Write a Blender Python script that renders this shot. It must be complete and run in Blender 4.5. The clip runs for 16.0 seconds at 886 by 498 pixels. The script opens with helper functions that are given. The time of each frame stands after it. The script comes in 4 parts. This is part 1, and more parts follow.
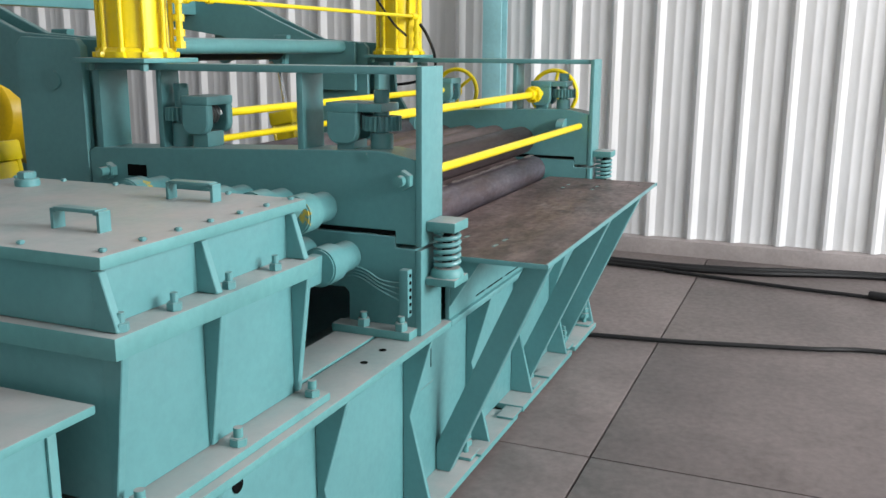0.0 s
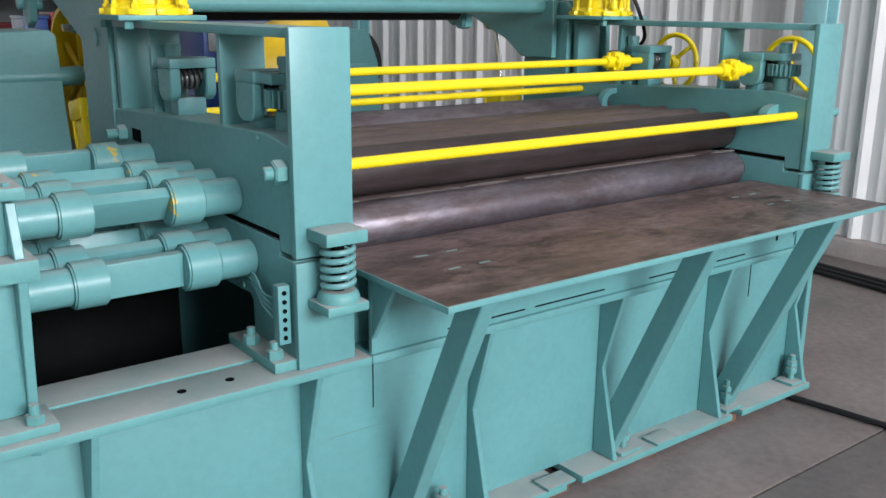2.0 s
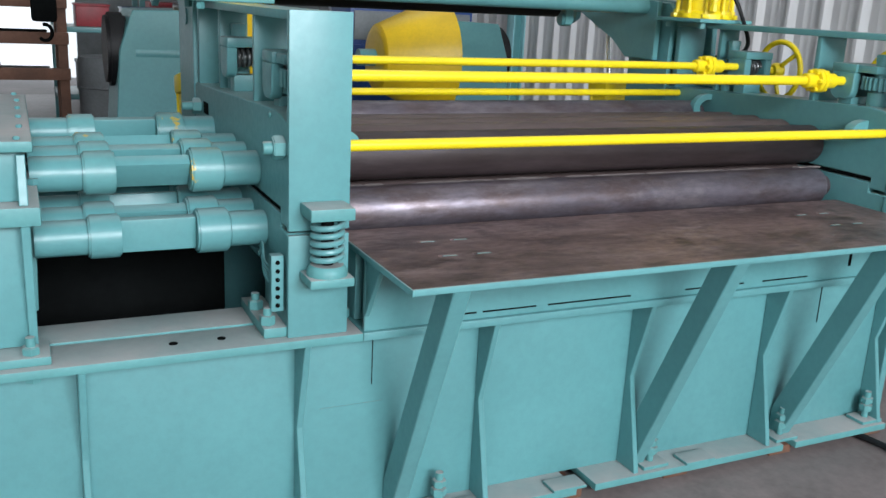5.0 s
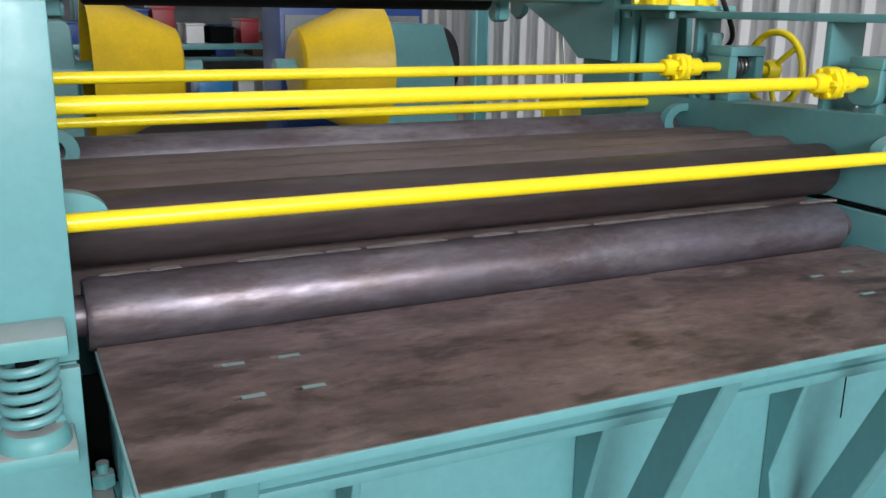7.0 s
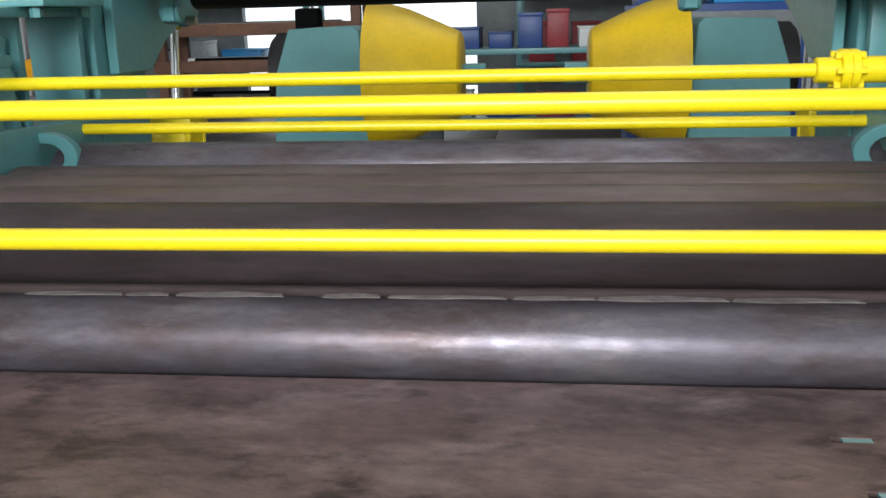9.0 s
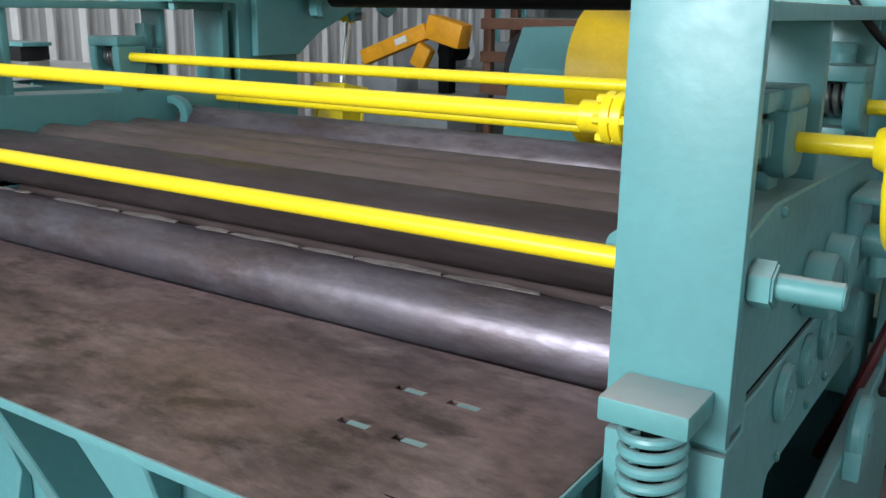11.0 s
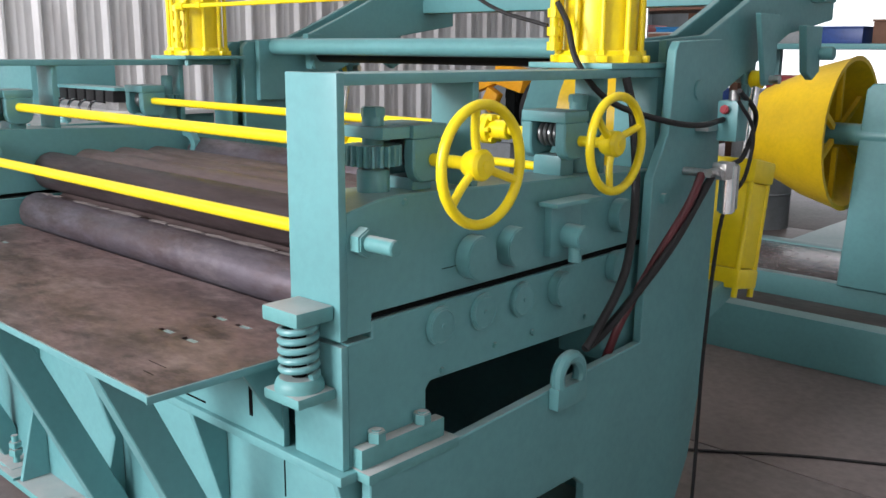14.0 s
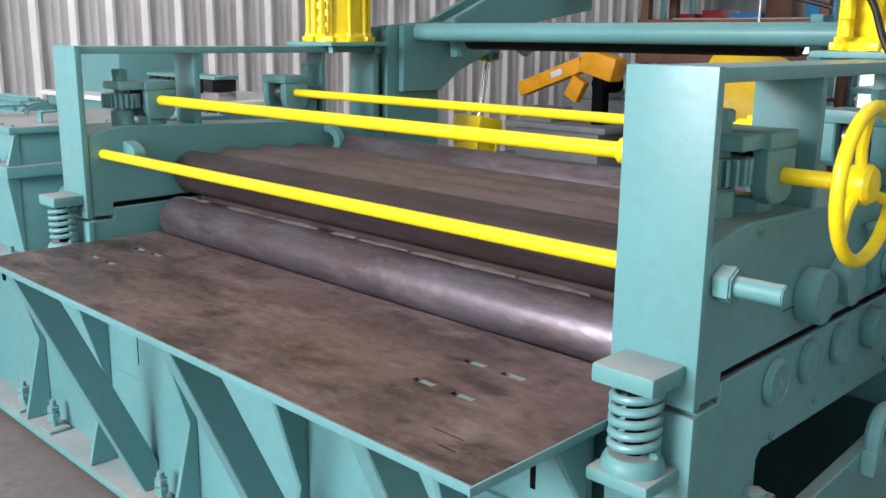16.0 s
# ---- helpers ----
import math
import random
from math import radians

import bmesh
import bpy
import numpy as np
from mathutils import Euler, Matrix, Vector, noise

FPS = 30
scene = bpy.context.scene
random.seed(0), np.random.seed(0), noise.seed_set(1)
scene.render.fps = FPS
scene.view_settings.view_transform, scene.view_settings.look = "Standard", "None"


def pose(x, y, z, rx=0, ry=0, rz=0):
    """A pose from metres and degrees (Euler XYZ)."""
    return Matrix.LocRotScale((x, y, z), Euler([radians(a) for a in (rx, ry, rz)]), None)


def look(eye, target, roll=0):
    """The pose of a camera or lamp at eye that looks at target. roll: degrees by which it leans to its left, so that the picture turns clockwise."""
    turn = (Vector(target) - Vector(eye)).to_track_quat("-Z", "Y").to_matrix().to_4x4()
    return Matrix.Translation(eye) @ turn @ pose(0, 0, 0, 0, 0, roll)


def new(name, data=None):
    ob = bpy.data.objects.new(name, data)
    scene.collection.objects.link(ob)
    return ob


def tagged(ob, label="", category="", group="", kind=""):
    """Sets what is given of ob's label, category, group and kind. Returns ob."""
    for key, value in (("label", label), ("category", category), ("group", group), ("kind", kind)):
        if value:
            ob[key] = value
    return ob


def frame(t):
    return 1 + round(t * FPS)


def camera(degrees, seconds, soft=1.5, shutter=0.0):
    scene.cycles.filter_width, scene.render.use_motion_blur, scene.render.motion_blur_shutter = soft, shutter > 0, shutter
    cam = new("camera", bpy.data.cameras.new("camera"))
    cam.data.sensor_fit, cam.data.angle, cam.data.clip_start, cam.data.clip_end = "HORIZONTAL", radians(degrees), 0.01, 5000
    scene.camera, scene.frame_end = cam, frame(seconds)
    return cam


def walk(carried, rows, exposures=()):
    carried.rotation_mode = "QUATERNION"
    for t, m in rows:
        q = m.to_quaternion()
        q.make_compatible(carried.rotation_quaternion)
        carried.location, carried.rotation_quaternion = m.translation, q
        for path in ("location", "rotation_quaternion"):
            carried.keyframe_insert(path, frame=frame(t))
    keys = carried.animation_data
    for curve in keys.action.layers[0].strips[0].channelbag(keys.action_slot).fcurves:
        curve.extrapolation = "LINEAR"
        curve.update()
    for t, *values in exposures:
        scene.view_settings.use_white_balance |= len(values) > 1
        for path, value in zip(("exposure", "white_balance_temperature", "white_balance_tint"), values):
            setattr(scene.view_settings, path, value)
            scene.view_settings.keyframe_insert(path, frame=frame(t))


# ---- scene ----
cam = camera(52.0, 16.0)
PATH = [
    (0, (-2.466, -1.086, 1.538), (-0.664, -0.333, 1.105), 0.3),
    (0.5, (-2.04, -1.323, 1.532), (-0.386, -0.289, 1.088), 0.8),
    (1, (-1.628, -1.474, 1.503), (-0.125, -0.24, 1.039), 0.4),
    (1.5, (-1.27, -1.644, 1.518), (0.079, -0.251, 1.028), 0.0),
    (2, (-0.981, -1.859, 1.529), (0.187, -0.318, 1.015), 0.5),
    (2.5, (-0.742, -1.955, 1.532), (0.368, -0.375, 1.01), 1.5),
    (3, (-0.647, -2.077, 1.536), (0.423, -0.469, 1.016), 3.0),
    (3.5, (-0.606, -2.231, 1.535), (0.344, -0.553, 1.004), 5.9),
    (4, (-0.648, -2.259, 1.546), (0.209, -0.537, 1.0), 5.2),
    (6.5, (-0.172, -1.62, 1.478), (0.684, 0.117, 0.978), 1.0),
    (7, (0.095, -1.417, 1.484), (0.933, 0.324, 0.968), 0.9),
    (7.5, (0.396, -1.314, 1.466), (1.073, 0.496, 0.951), -0.6),
    (8, (0.774, -1.277, 1.464), (1.108, 0.628, 0.954), -1.5),
    (8.5, (1.091, -1.162, 1.445), (1.126, 0.772, 0.937), -1.8),
    (11, (2.569, -1.033, 1.467), (1.505, 0.583, 0.958), 0.7),
    (11.5, (2.848, -1.055, 1.490), (1.655, 0.470, 0.979), 0.0),
    (12, (3.083, -1.109, 1.504), (1.808, 0.341, 0.981), -0.5),
    (12.5, (3.34, -1.118, 1.513), (2.007, 0.283, 1.005), -0.3),
    (13, (3.553, -1.112, 1.519), (2.201, 0.281, 1.038), 0.2),
    (13.5, (3.639, -1.125, 1.519), (2.295, 0.291, 1.081), 0.4),
    (14, (3.652, -1.14, 1.527), (2.324, 0.293, 1.101), 0.5),
    (14.5, (3.566, -1.156, 1.517), (2.228, 0.272, 1.103), 0.3),
    (15, (3.392, -1.168, 1.516), (2.046, 0.248, 1.09), 0.5),
    (15.5, (3.167, -1.227, 1.53), (1.806, 0.171, 1.089), 0.3),
    (16, (2.952, -1.229, 1.522), (1.593, 0.167, 1.067), 0.6),
]
EXPOSURES = [(0, 0.07, 6650, 10), (1, 0.03, 6600, 10), (2.5, -0.02, 6400, 12), (4, -0.08, 6200, 8), (6.5, -0.1, 6400, 11), (7.5, -0.12, 6450, 10), (8.5, 0.0, 6450, 8), (11, 0.0, 6250, 7), (12, 0.18, 6480, 12), (13, 0.32, 6600, 15),
             (14.5, 0.34, 6650, 16), (16, 0.28, 6650, 16)]
walk(cam, [(t, look(eye, target, roll)) for t, eye, target, roll in PATH], EXPOSURES)

# ---- world and light ----
world = bpy.data.worlds.new("world")
scene.world = world
world.use_nodes = True
wn = world.node_tree.nodes
sky = wn.new("ShaderNodeTexSky")
sky.sky_type = "NISHITA"
sky.sun_disc = False
sky.sun_elevation = radians(38)
sky.sun_rotation = radians(190)
wn["Background"].inputs[1].default_value = 0.12
world.node_tree.links.new(sky.outputs[0], wn["Background"].inputs[0])


def area_lamp(name, eye, target, sx, sy, watts, colour):
    data = bpy.data.lights.new(name, "AREA")
    data.shape, data.size, data.size_y, data.energy, data.color = "RECTANGLE", sx, sy, watts, colour
    ob = new(name, data)
    ob.matrix_world = look(eye, target)
    return tagged(ob, "daylight entering the hall", "daylight", kind="structure")


# daylight through the wide gate behind the walk, the roof lights and the far gate
area_lamp("gate_daylight", (0.3, -7.85, 3.75), (0.7, 0, 1.2), 4.6, 2.0, 1020, (0.93, 0.96, 1.0))
area_lamp("roof_daylight", (-1.8, 1.5, 5.95), (-1.8, 1.501, 0), 1.1, 12.0, 60, (1.0, 0.98, 0.93))
area_lamp("roof_daylight", (2.2, 1.5, 5.95), (2.2, 1.501, 0), 1.1, 12.0, 95, (1.0, 0.98, 0.93))
area_lamp("far_gate_daylight", (-1.5, 12.9, 2.0), (-0.6, 3, 1.0), 3.2, 3.0, 12, (0.95, 0.98, 1.0))


# ---- materials ----
def material(name, colour, rough=0.5, metal=0.0, scale=6.0, vary=0.25, grain=60.0, bump=0.05, dust=0.0, dust_colour=(0.42, 0.4, 0.38),
             second=None, third=None, amount=0.5, stretch=(1, 1, 1), spec=0.5, per_piece=0.0, edge=0.08):
    m = bpy.data.materials.new(name)
    m.use_nodes = True
    nt = m.node_tree
    b = nt.nodes["Principled BSDF"]
    link = nt.links.new
    co = nt.nodes.new("ShaderNodeTexCoord")
    mp = nt.nodes.new("ShaderNodeMapping")
    mp.inputs["Scale"].default_value = stretch
    link(co.outputs["Object"], mp.inputs["Vector"])

    def noise_node(s, detail, r=0.6):
        n = nt.nodes.new("ShaderNodeTexNoise")
        n.inputs["Scale"].default_value, n.inputs["Detail"].default_value, n.inputs["Roughness"].default_value = s, detail, r
        link(mp.outputs[0], n.inputs["Vector"])
        return n

    def ramp(src, lo, hi):
        r = nt.nodes.new("ShaderNodeMapRange")
        r.inputs["From Min"].default_value, r.inputs["From Max"].default_value = lo, hi
        link(src, r.inputs["Value"])
        return r.outputs[0]

    def mix(fac, a, c, mode="MIX"):
        x = nt.nodes.new("ShaderNodeMix")
        x.data_type, x.blend_type = "RGBA", mode
        for sock, v in ((x.inputs["Factor"], fac), (x.inputs["A"], a), (x.inputs["B"], c)):
            if isinstance(v, (int, float)):
                sock.default_value = v
            elif isinstance(v, tuple):
                sock.default_value = (*v, 1)
            else:
                link(v, sock)
        return x.outputs["Result"]

    big, small = noise_node(scale, 5), noise_node(grain, 4)
    dark = tuple(c * (1 - vary) for c in colour)
    col = mix(ramp(big.outputs[0], 0.3, 0.7), dark, tuple(min(1, c * (1 + vary * 0.5)) for c in colour))
    if second:
        other = noise_node(scale * 2.3, 6, 0.7)
        col = mix(ramp(other.outputs[0], amount - edge, amount + edge), col, second)
    if third:
        pale = noise_node(scale * 1.3, 7, 0.75)
        pale.inputs["Distortion"].default_value = 0.25
        col = mix(ramp(pale.outputs[0], 0.50, 0.70), col, third)
    col = mix(ramp(small.outputs[0], 0.38, 0.68), col, (1 - vary * 0.6,) * 3, "MULTIPLY")
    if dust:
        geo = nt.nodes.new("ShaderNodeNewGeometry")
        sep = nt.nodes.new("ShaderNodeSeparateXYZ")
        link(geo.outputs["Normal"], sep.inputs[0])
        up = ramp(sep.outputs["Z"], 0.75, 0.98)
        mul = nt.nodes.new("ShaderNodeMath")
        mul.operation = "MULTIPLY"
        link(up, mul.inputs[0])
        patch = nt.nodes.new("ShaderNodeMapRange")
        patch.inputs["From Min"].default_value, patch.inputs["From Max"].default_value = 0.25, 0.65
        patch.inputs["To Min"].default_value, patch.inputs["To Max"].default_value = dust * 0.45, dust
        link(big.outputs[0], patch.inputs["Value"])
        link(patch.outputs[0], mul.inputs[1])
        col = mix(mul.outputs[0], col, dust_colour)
    if per_piece:
        info = nt.nodes.new("ShaderNodeObjectInfo")
        col = mix(ramp(info.outputs["Random"], -0.2, 1.2), col, mix(per_piece, col, (0.02, 0.02, 0.02)))
    link(col, b.inputs["Base Color"])
    rr = nt.nodes.new("ShaderNodeMapRange")
    rr.inputs["To Min"].default_value, rr.inputs["To Max"].default_value = max(0.05, rough - 0.1), min(1, rough + 0.12)
    link(small.outputs[0], rr.inputs["Value"])
    link(rr.outputs[0], b.inputs["Roughness"])
    b.inputs["Metallic"].default_value = metal
    b.inputs["Specular IOR Level"].default_value = spec
    if bump:
        bp = nt.nodes.new("ShaderNodeBump")
        bp.inputs["Strength"].default_value, bp.inputs["Distance"].default_value = bump, 0.004
        add = nt.nodes.new("ShaderNodeMath")
        link(big.outputs[0], add.inputs[0])
        link(small.outputs[0], add.inputs[1])
        link(add.outputs[0], bp.inputs["Height"])
        link(bp.outputs[0], b.inputs["Normal"])
    return m


def glow(name, colour, strength):
    m = bpy.data.materials.new(name)
    m.use_nodes = True
    b = m.node_tree.nodes["Principled BSDF"]
    b.inputs["Base Color"].default_value = (*colour, 1)
    b.inputs["Emission Color"].default_value = (*colour, 1)
    b.inputs["Emission Strength"].default_value = strength
    return m


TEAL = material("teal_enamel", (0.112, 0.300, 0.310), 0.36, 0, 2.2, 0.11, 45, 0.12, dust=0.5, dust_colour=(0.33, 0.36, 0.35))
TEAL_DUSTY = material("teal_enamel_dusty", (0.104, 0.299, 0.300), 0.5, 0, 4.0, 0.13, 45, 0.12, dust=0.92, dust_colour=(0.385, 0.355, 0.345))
TEAL_CLEAN = material("teal_enamel_clean", (0.112, 0.300, 0.310), 0.36, 0, 2.2, 0.11, 45, 0.12)
TEAL_WORN = material("teal_enamel_worn", (0.118, 0.31, 0.315), 0.36, 0, 5.0, 0.15, 45, 0.12, dust=0.3, second=(0.55, 0.40, 0.06), amount=0.615, edge=0.015)
YELLOW = material("lemon_enamel", (0.86, 0.67, 0.008), 0.33, 0, 5.0, 0.10, 50, 0.06, dust=0.12)
AMBER = material("amber_enamel", (0.76, 0.50, 0.008), 0.40, 0, 4.0, 0.15, 50, 0.06, dust=0.2)
ORANGE = material("orange_enamel", (0.85, 0.38, 0.01), 0.45, 0, 6, 0.2, 60, 0.05)
PLATE = material("scaled_steel_plate", (0.156, 0.102, 0.097), 0.42, 0.10, 4.2, 0.55, 26, 0.45, second=(0.056, 0.036, 0.035), amount=0.565, stretch=(0.8, 1.45, 1), edge=0.06, third=(0.245, 0.180, 0.172), spec=0.6)
ROLL = material("worn_steel_roll", (0.180, 0.158, 0.188), 0.40, 0.6, 2.6, 0.4, 40, 0.2, second=(0.105, 0.075, 0.075), amount=0.55, stretch=(0.6, 1.7, 1.7), edge=0.12, third=(0.235, 0.205, 0.22))
SHINY = material("shiny_brown_plate", (0.27, 0.225, 0.215), 0.24, 0.5, 3.0, 0.35, 20, 0.25, second=(0.15, 0.11, 0.10), amount=0.55, edge=0.1)
ROLL_DARK = material("brown_steel_roll", (0.148, 0.108, 0.104), 0.44, 0.2, 2.2, 0.4, 40, 0.14, second=(0.085, 0.059, 0.055), amount=0.54, stretch=(0.4, 2.2, 2.2), edge=0.14)
# darker than the other roll steels, for the upper front roll alone
ROLL_DARKER = material("darker_steel_roll", (0.074, 0.056, 0.059), 0.42, 0.3, 2.2, 0.4, 40, 0.12, second=(0.045, 0.032, 0.032), amount=0.52, stretch=(0.4, 2.2, 2.2), edge=0.14, spec=0.4)
STEEL = material("bare_steel", (0.52, 0.52, 0.52), 0.3, 0.9, 20, 0.2, 90, 0.04)
GREASED = material("greased_steel", (0.20, 0.21, 0.21), 0.3, 0.7, 20, 0.4, 70, 0.05)
CHROME = material("chrome_rod", (0.75, 0.75, 0.76), 0.18, 1.0, 20, 0.05, 90, 0.0)
BLACK = material("black_rubber", (0.009, 0.009, 0.010), 0.5, 0, 10, 0.3, 60, 0.05, spec=0.35)
# near-black: dark goods and marks, and shade painted into pit, gaps and holes
DARK = material("black_and_shade", (0.005, 0.006, 0.006), 0.8, 0, 8, 0.3, 50, 0.08, spec=0.04)
REDHOSE = material("red_hose", (0.085, 0.010, 0.014), 0.45, 0, 10, 0.2, 60, 0.03)
CONCRETE = material("worn_concrete", (0.190, 0.156, 0.149), 0.52, 0, 1.1, 0.30, 26, 0.10, second=(0.12, 0.098, 0.092), amount=0.64, per_piece=0.10, edge=0.14)
FLAKE = material("pale_scale", (0.25, 0.215, 0.205), 0.7, 0, 30, 0.4, 80, 0.2)
KERB = material("kerb_concrete", (0.34, 0.30, 0.29), 0.75, 0, 3, 0.2, 40, 0.1)
SHEET = material("white_sheet_metal", (0.74, 0.74, 0.745), 0.42, 0.0, 0.9, 0.14, 9, 0.05, second=(0.66, 0.65, 0.64), amount=0.62, stretch=(1, 1, 0.25), edge=0.15)
SHEET_GREY = material("grey_sheet_metal", (0.68, 0.675, 0.67), 0.5, 0.0, 0.9, 0.18, 9, 0.05, second=(0.47, 0.45, 0.44), amount=0.6, stretch=(1, 1, 0.25), edge=0.15)
CYAN = material("pale_cyan_enamel", (0.30, 0.60, 0.64), 0.45, 0, 4, 0.15, 40, 0.05)
BLUE = material("blue_enamel", (0.015, 0.06, 0.25), 0.4, 0, 8, 0.2, 50, 0.05)
BLUE_LIGHT = material("light_blue_plastic", (0.03, 0.28, 0.62), 0.4, 0, 8, 0.2, 50, 0.03)
RED = material("red_enamel", (0.33, 0.02, 0.03), 0.45, 0, 8, 0.25, 50, 0.05)
WHITE = material("white_paint", (0.72, 0.72, 0.71), 0.5, 0, 5, 0.1, 50, 0.03)
GREY = material("grey_enamel", (0.22, 0.24, 0.25), 0.5, 0, 5, 0.2, 50, 0.05)
RUST = material("rusty_timber", (0.16, 0.075, 0.045), 0.7, 0, 5, 0.35, 40, 0.15)
STRUCT = material("roof_steel", (0.12, 0.12, 0.12), 0.6, 0, 4, 0.2, 40, 0.05)
DAYLIGHT = glow("daylight_outside", (0.93, 0.97, 1.0), 1.05)


# ---- mesh helpers ----
def box(x0, x1, y0, y1, z0, z1, bev=0.004, bm=None):
    b = bmesh.new()
    bmesh.ops.create_cube(b, size=1, matrix=Matrix.Translation(((x0 + x1) / 2, (y0 + y1) / 2, (z0 + z1) / 2)) @ Matrix.Diagonal((x1 - x0, y1 - y0, z1 - z0, 1)))
    if bev:
        bmesh.ops.bevel(b, geom=list(b.edges), offset=min(bev, 0.3 * min(x1 - x0, y1 - y0, z1 - z0)), segments=2, affect="EDGES", profile=0.6)
    return b if bm is None else join(bm, b)


def join(a, b):
    me = bpy.data.meshes.new("scratch")
    b.to_mesh(me)
    b.free()
    a.from_mesh(me)
    bpy.data.meshes.remove(me)
    return a


def rod(p, q, r, r2=None, seg=20, bev=0.0, bm=None):
    """A cylinder or cone from p to q."""
    p, q = Vector(p), Vector(q)
    b = bmesh.new()
    m = Matrix.Translation((p + q) / 2) @ (q - p).to_track_quat("Z", "Y").to_matrix().to_4x4()
    bmesh.ops.create_cone(b, cap_ends=True, segments=seg, radius1=r, radius2=r if r2 is None else r2, depth=(q - p).length, matrix=m)
    if bev:
        rims = [e for e in b.edges if any(len(f.verts) > 4 for f in e.link_faces)]
        bmesh.ops.bevel(b, geom=rims, offset=bev, segments=2, affect="EDGES")
    return b if bm is None else join(bm, b)


def prism(axis, lo, hi, outline, bev=0.004, bm=None):
    """An outline in the two other axes (in x, y, z order), drawn out from lo to hi along axis."""
    b = bmesh.new()

    def at(u, v, w):
        return {"x": (w, u, v), "y": (u, w, v), "z": (u, v, w)}[axis]

    f = b.faces.new([b.verts.new(at(u, v, lo)) for u, v in outline])
    out = bmesh.ops.extrude_face_region(b, geom=[f])
    bmesh.ops.translate(b, verts=[v for v in out["geom"] if isinstance(v, bmesh.types.BMVert)], vec=Vector(at(0, 0, hi - lo)))
    bmesh.ops.recalc_face_normals(b, faces=list(b.faces))
    if bev:
        bmesh.ops.bevel(b, geom=list(b.edges), offset=bev, segments=1, affect="EDGES")
    return b if bm is None else join(bm, b)


def smooth_path(points, steps=6):
    pts = [Vector(p) for p in points]
    ext = [2 * pts[0] - pts[1]] + pts + [2 * pts[-1] - pts[-2]]
    out = []
    for i in range(1, len(ext) - 2):
        a, b, c, d = ext[i - 1:i + 3]
        for s in range(steps):
            t = s / steps
            out.append(0.5 * (2 * b + (c - a) * t + (2 * a - 5 * b + 4 * c - d) * t * t + (3 * b - a - 3 * c + d) * t ** 3))
    return out + [pts[-1]]


def tube(points, r, seg=10, closed=False, bm=None):
    b = bmesh.new()
    pts = [Vector(p) for p in points]
    n = len(pts)
    rings, side = [], None
    for i, p in enumerate(pts):
        nxt, prv = (pts[(i + 1) % n], pts[i - 1]) if closed else (pts[min(i + 1, n - 1)], pts[max(i - 1, 0)])
        tan = (nxt - prv).normalized()
        if side is None:
            side = tan.orthogonal().normalized()
        side = (side - tan * side.dot(tan)).normalized()
        up = tan.cross(side)
        rings.append([b.verts.new(p + r * (math.cos(a) * side + math.sin(a) * up)) for a in (2 * math.pi * k / seg for k in range(seg))])
    for i in range(n if closed else n - 1):
        a, c = rings[i], rings[(i + 1) % n]
        shift = 0
        if closed and i == n - 1:
            shift = min(range(seg), key=lambda s: (a[0].co - c[s].co).length)
        for k in range(seg):
            b.faces.new((a[k], a[(k + 1) % seg], c[(k + 1 + shift) % seg], c[(k + shift) % seg]))
    if not closed:
        b.faces.new(rings[0][::-1])
        b.faces.new(rings[-1])
    bmesh.ops.recalc_face_normals(b, faces=list(b.faces))
    return b if bm is None else join(bm, b)


def lathe(profile, origin, axis="x", seg=32):
    """A profile of (along, radius) turned about an axis through origin."""
    b = bmesh.new()
    rings = []
    for s, r in profile:
        ring = []
        for k in range(seg):
            a = 2 * math.pi * k / seg
            u, v = r * math.cos(a), r * math.sin(a)
            d = {"x": (s, u, v), "y": (u, s, v), "z": (u, v, s)}[axis]
            ring.append(b.verts.new(Vector(origin) + Vector(d)))
        rings.append(ring)
    for a, c in zip(rings, rings[1:]):
        for k in range(seg):
            b.faces.new((a[k], a[(k + 1) % seg], c[(k + 1) % seg], c[k]))
    b.faces.new(rings[0][::-1])
    b.faces.new(rings[-1])
    bmesh.ops.recalc_face_normals(b, faces=list(b.faces))
    return b


def hexnut(p, axis, r, h, bm=None):
    d = {"x": Vector((h, 0, 0)), "y": Vector((0, h, 0)), "z": Vector((0, 0, h))}[axis]
    return rod(Vector(p), Vector(p) + d, r, seg=6, bev=r * 0.1, bm=bm)


def mesh_of(name, bm, mat):
    me = bpy.data.meshes.new(name)
    bm.to_mesh(me)
    bm.free()
    for p in me.polygons:
        p.use_smooth = True
    me.set_sharp_from_angle(angle=radians(32))
    me.materials.append(mat)
    return me


def part(name, bm, mat, parent=None, label=""):
    ob = new(name, mesh_of(name, bm, mat))
    if parent is not None:
        ob.parent = parent
        if parent.data is None:
            ob.matrix_parent_inverse = Matrix.Translation(-parent.location)
    return tagged(ob, label)


def share(name, ob, shift, parent):
    """One more part on the mesh of ob, moved by shift."""
    c = new(name, ob.data)
    c.parent = parent
    c.matrix_parent_inverse = ob.matrix_parent_inverse
    c.matrix_basis = Matrix.Translation(shift) @ ob.matrix_basis
    return c


def thing(name, base, label, category, group="", kind=""):
    ob = new(name)
    ob.empty_display_size = 0.1
    ob.location = base
    return tagged(ob, label, category, group, kind)


def structure(name, bm, mat, label, category):
    return tagged(part(name, bm, mat), label, category, kind="structure")


# ---- the hall ----
XW, YB, YF, ZR = 4.55, -8.0, 13.0, 6.0


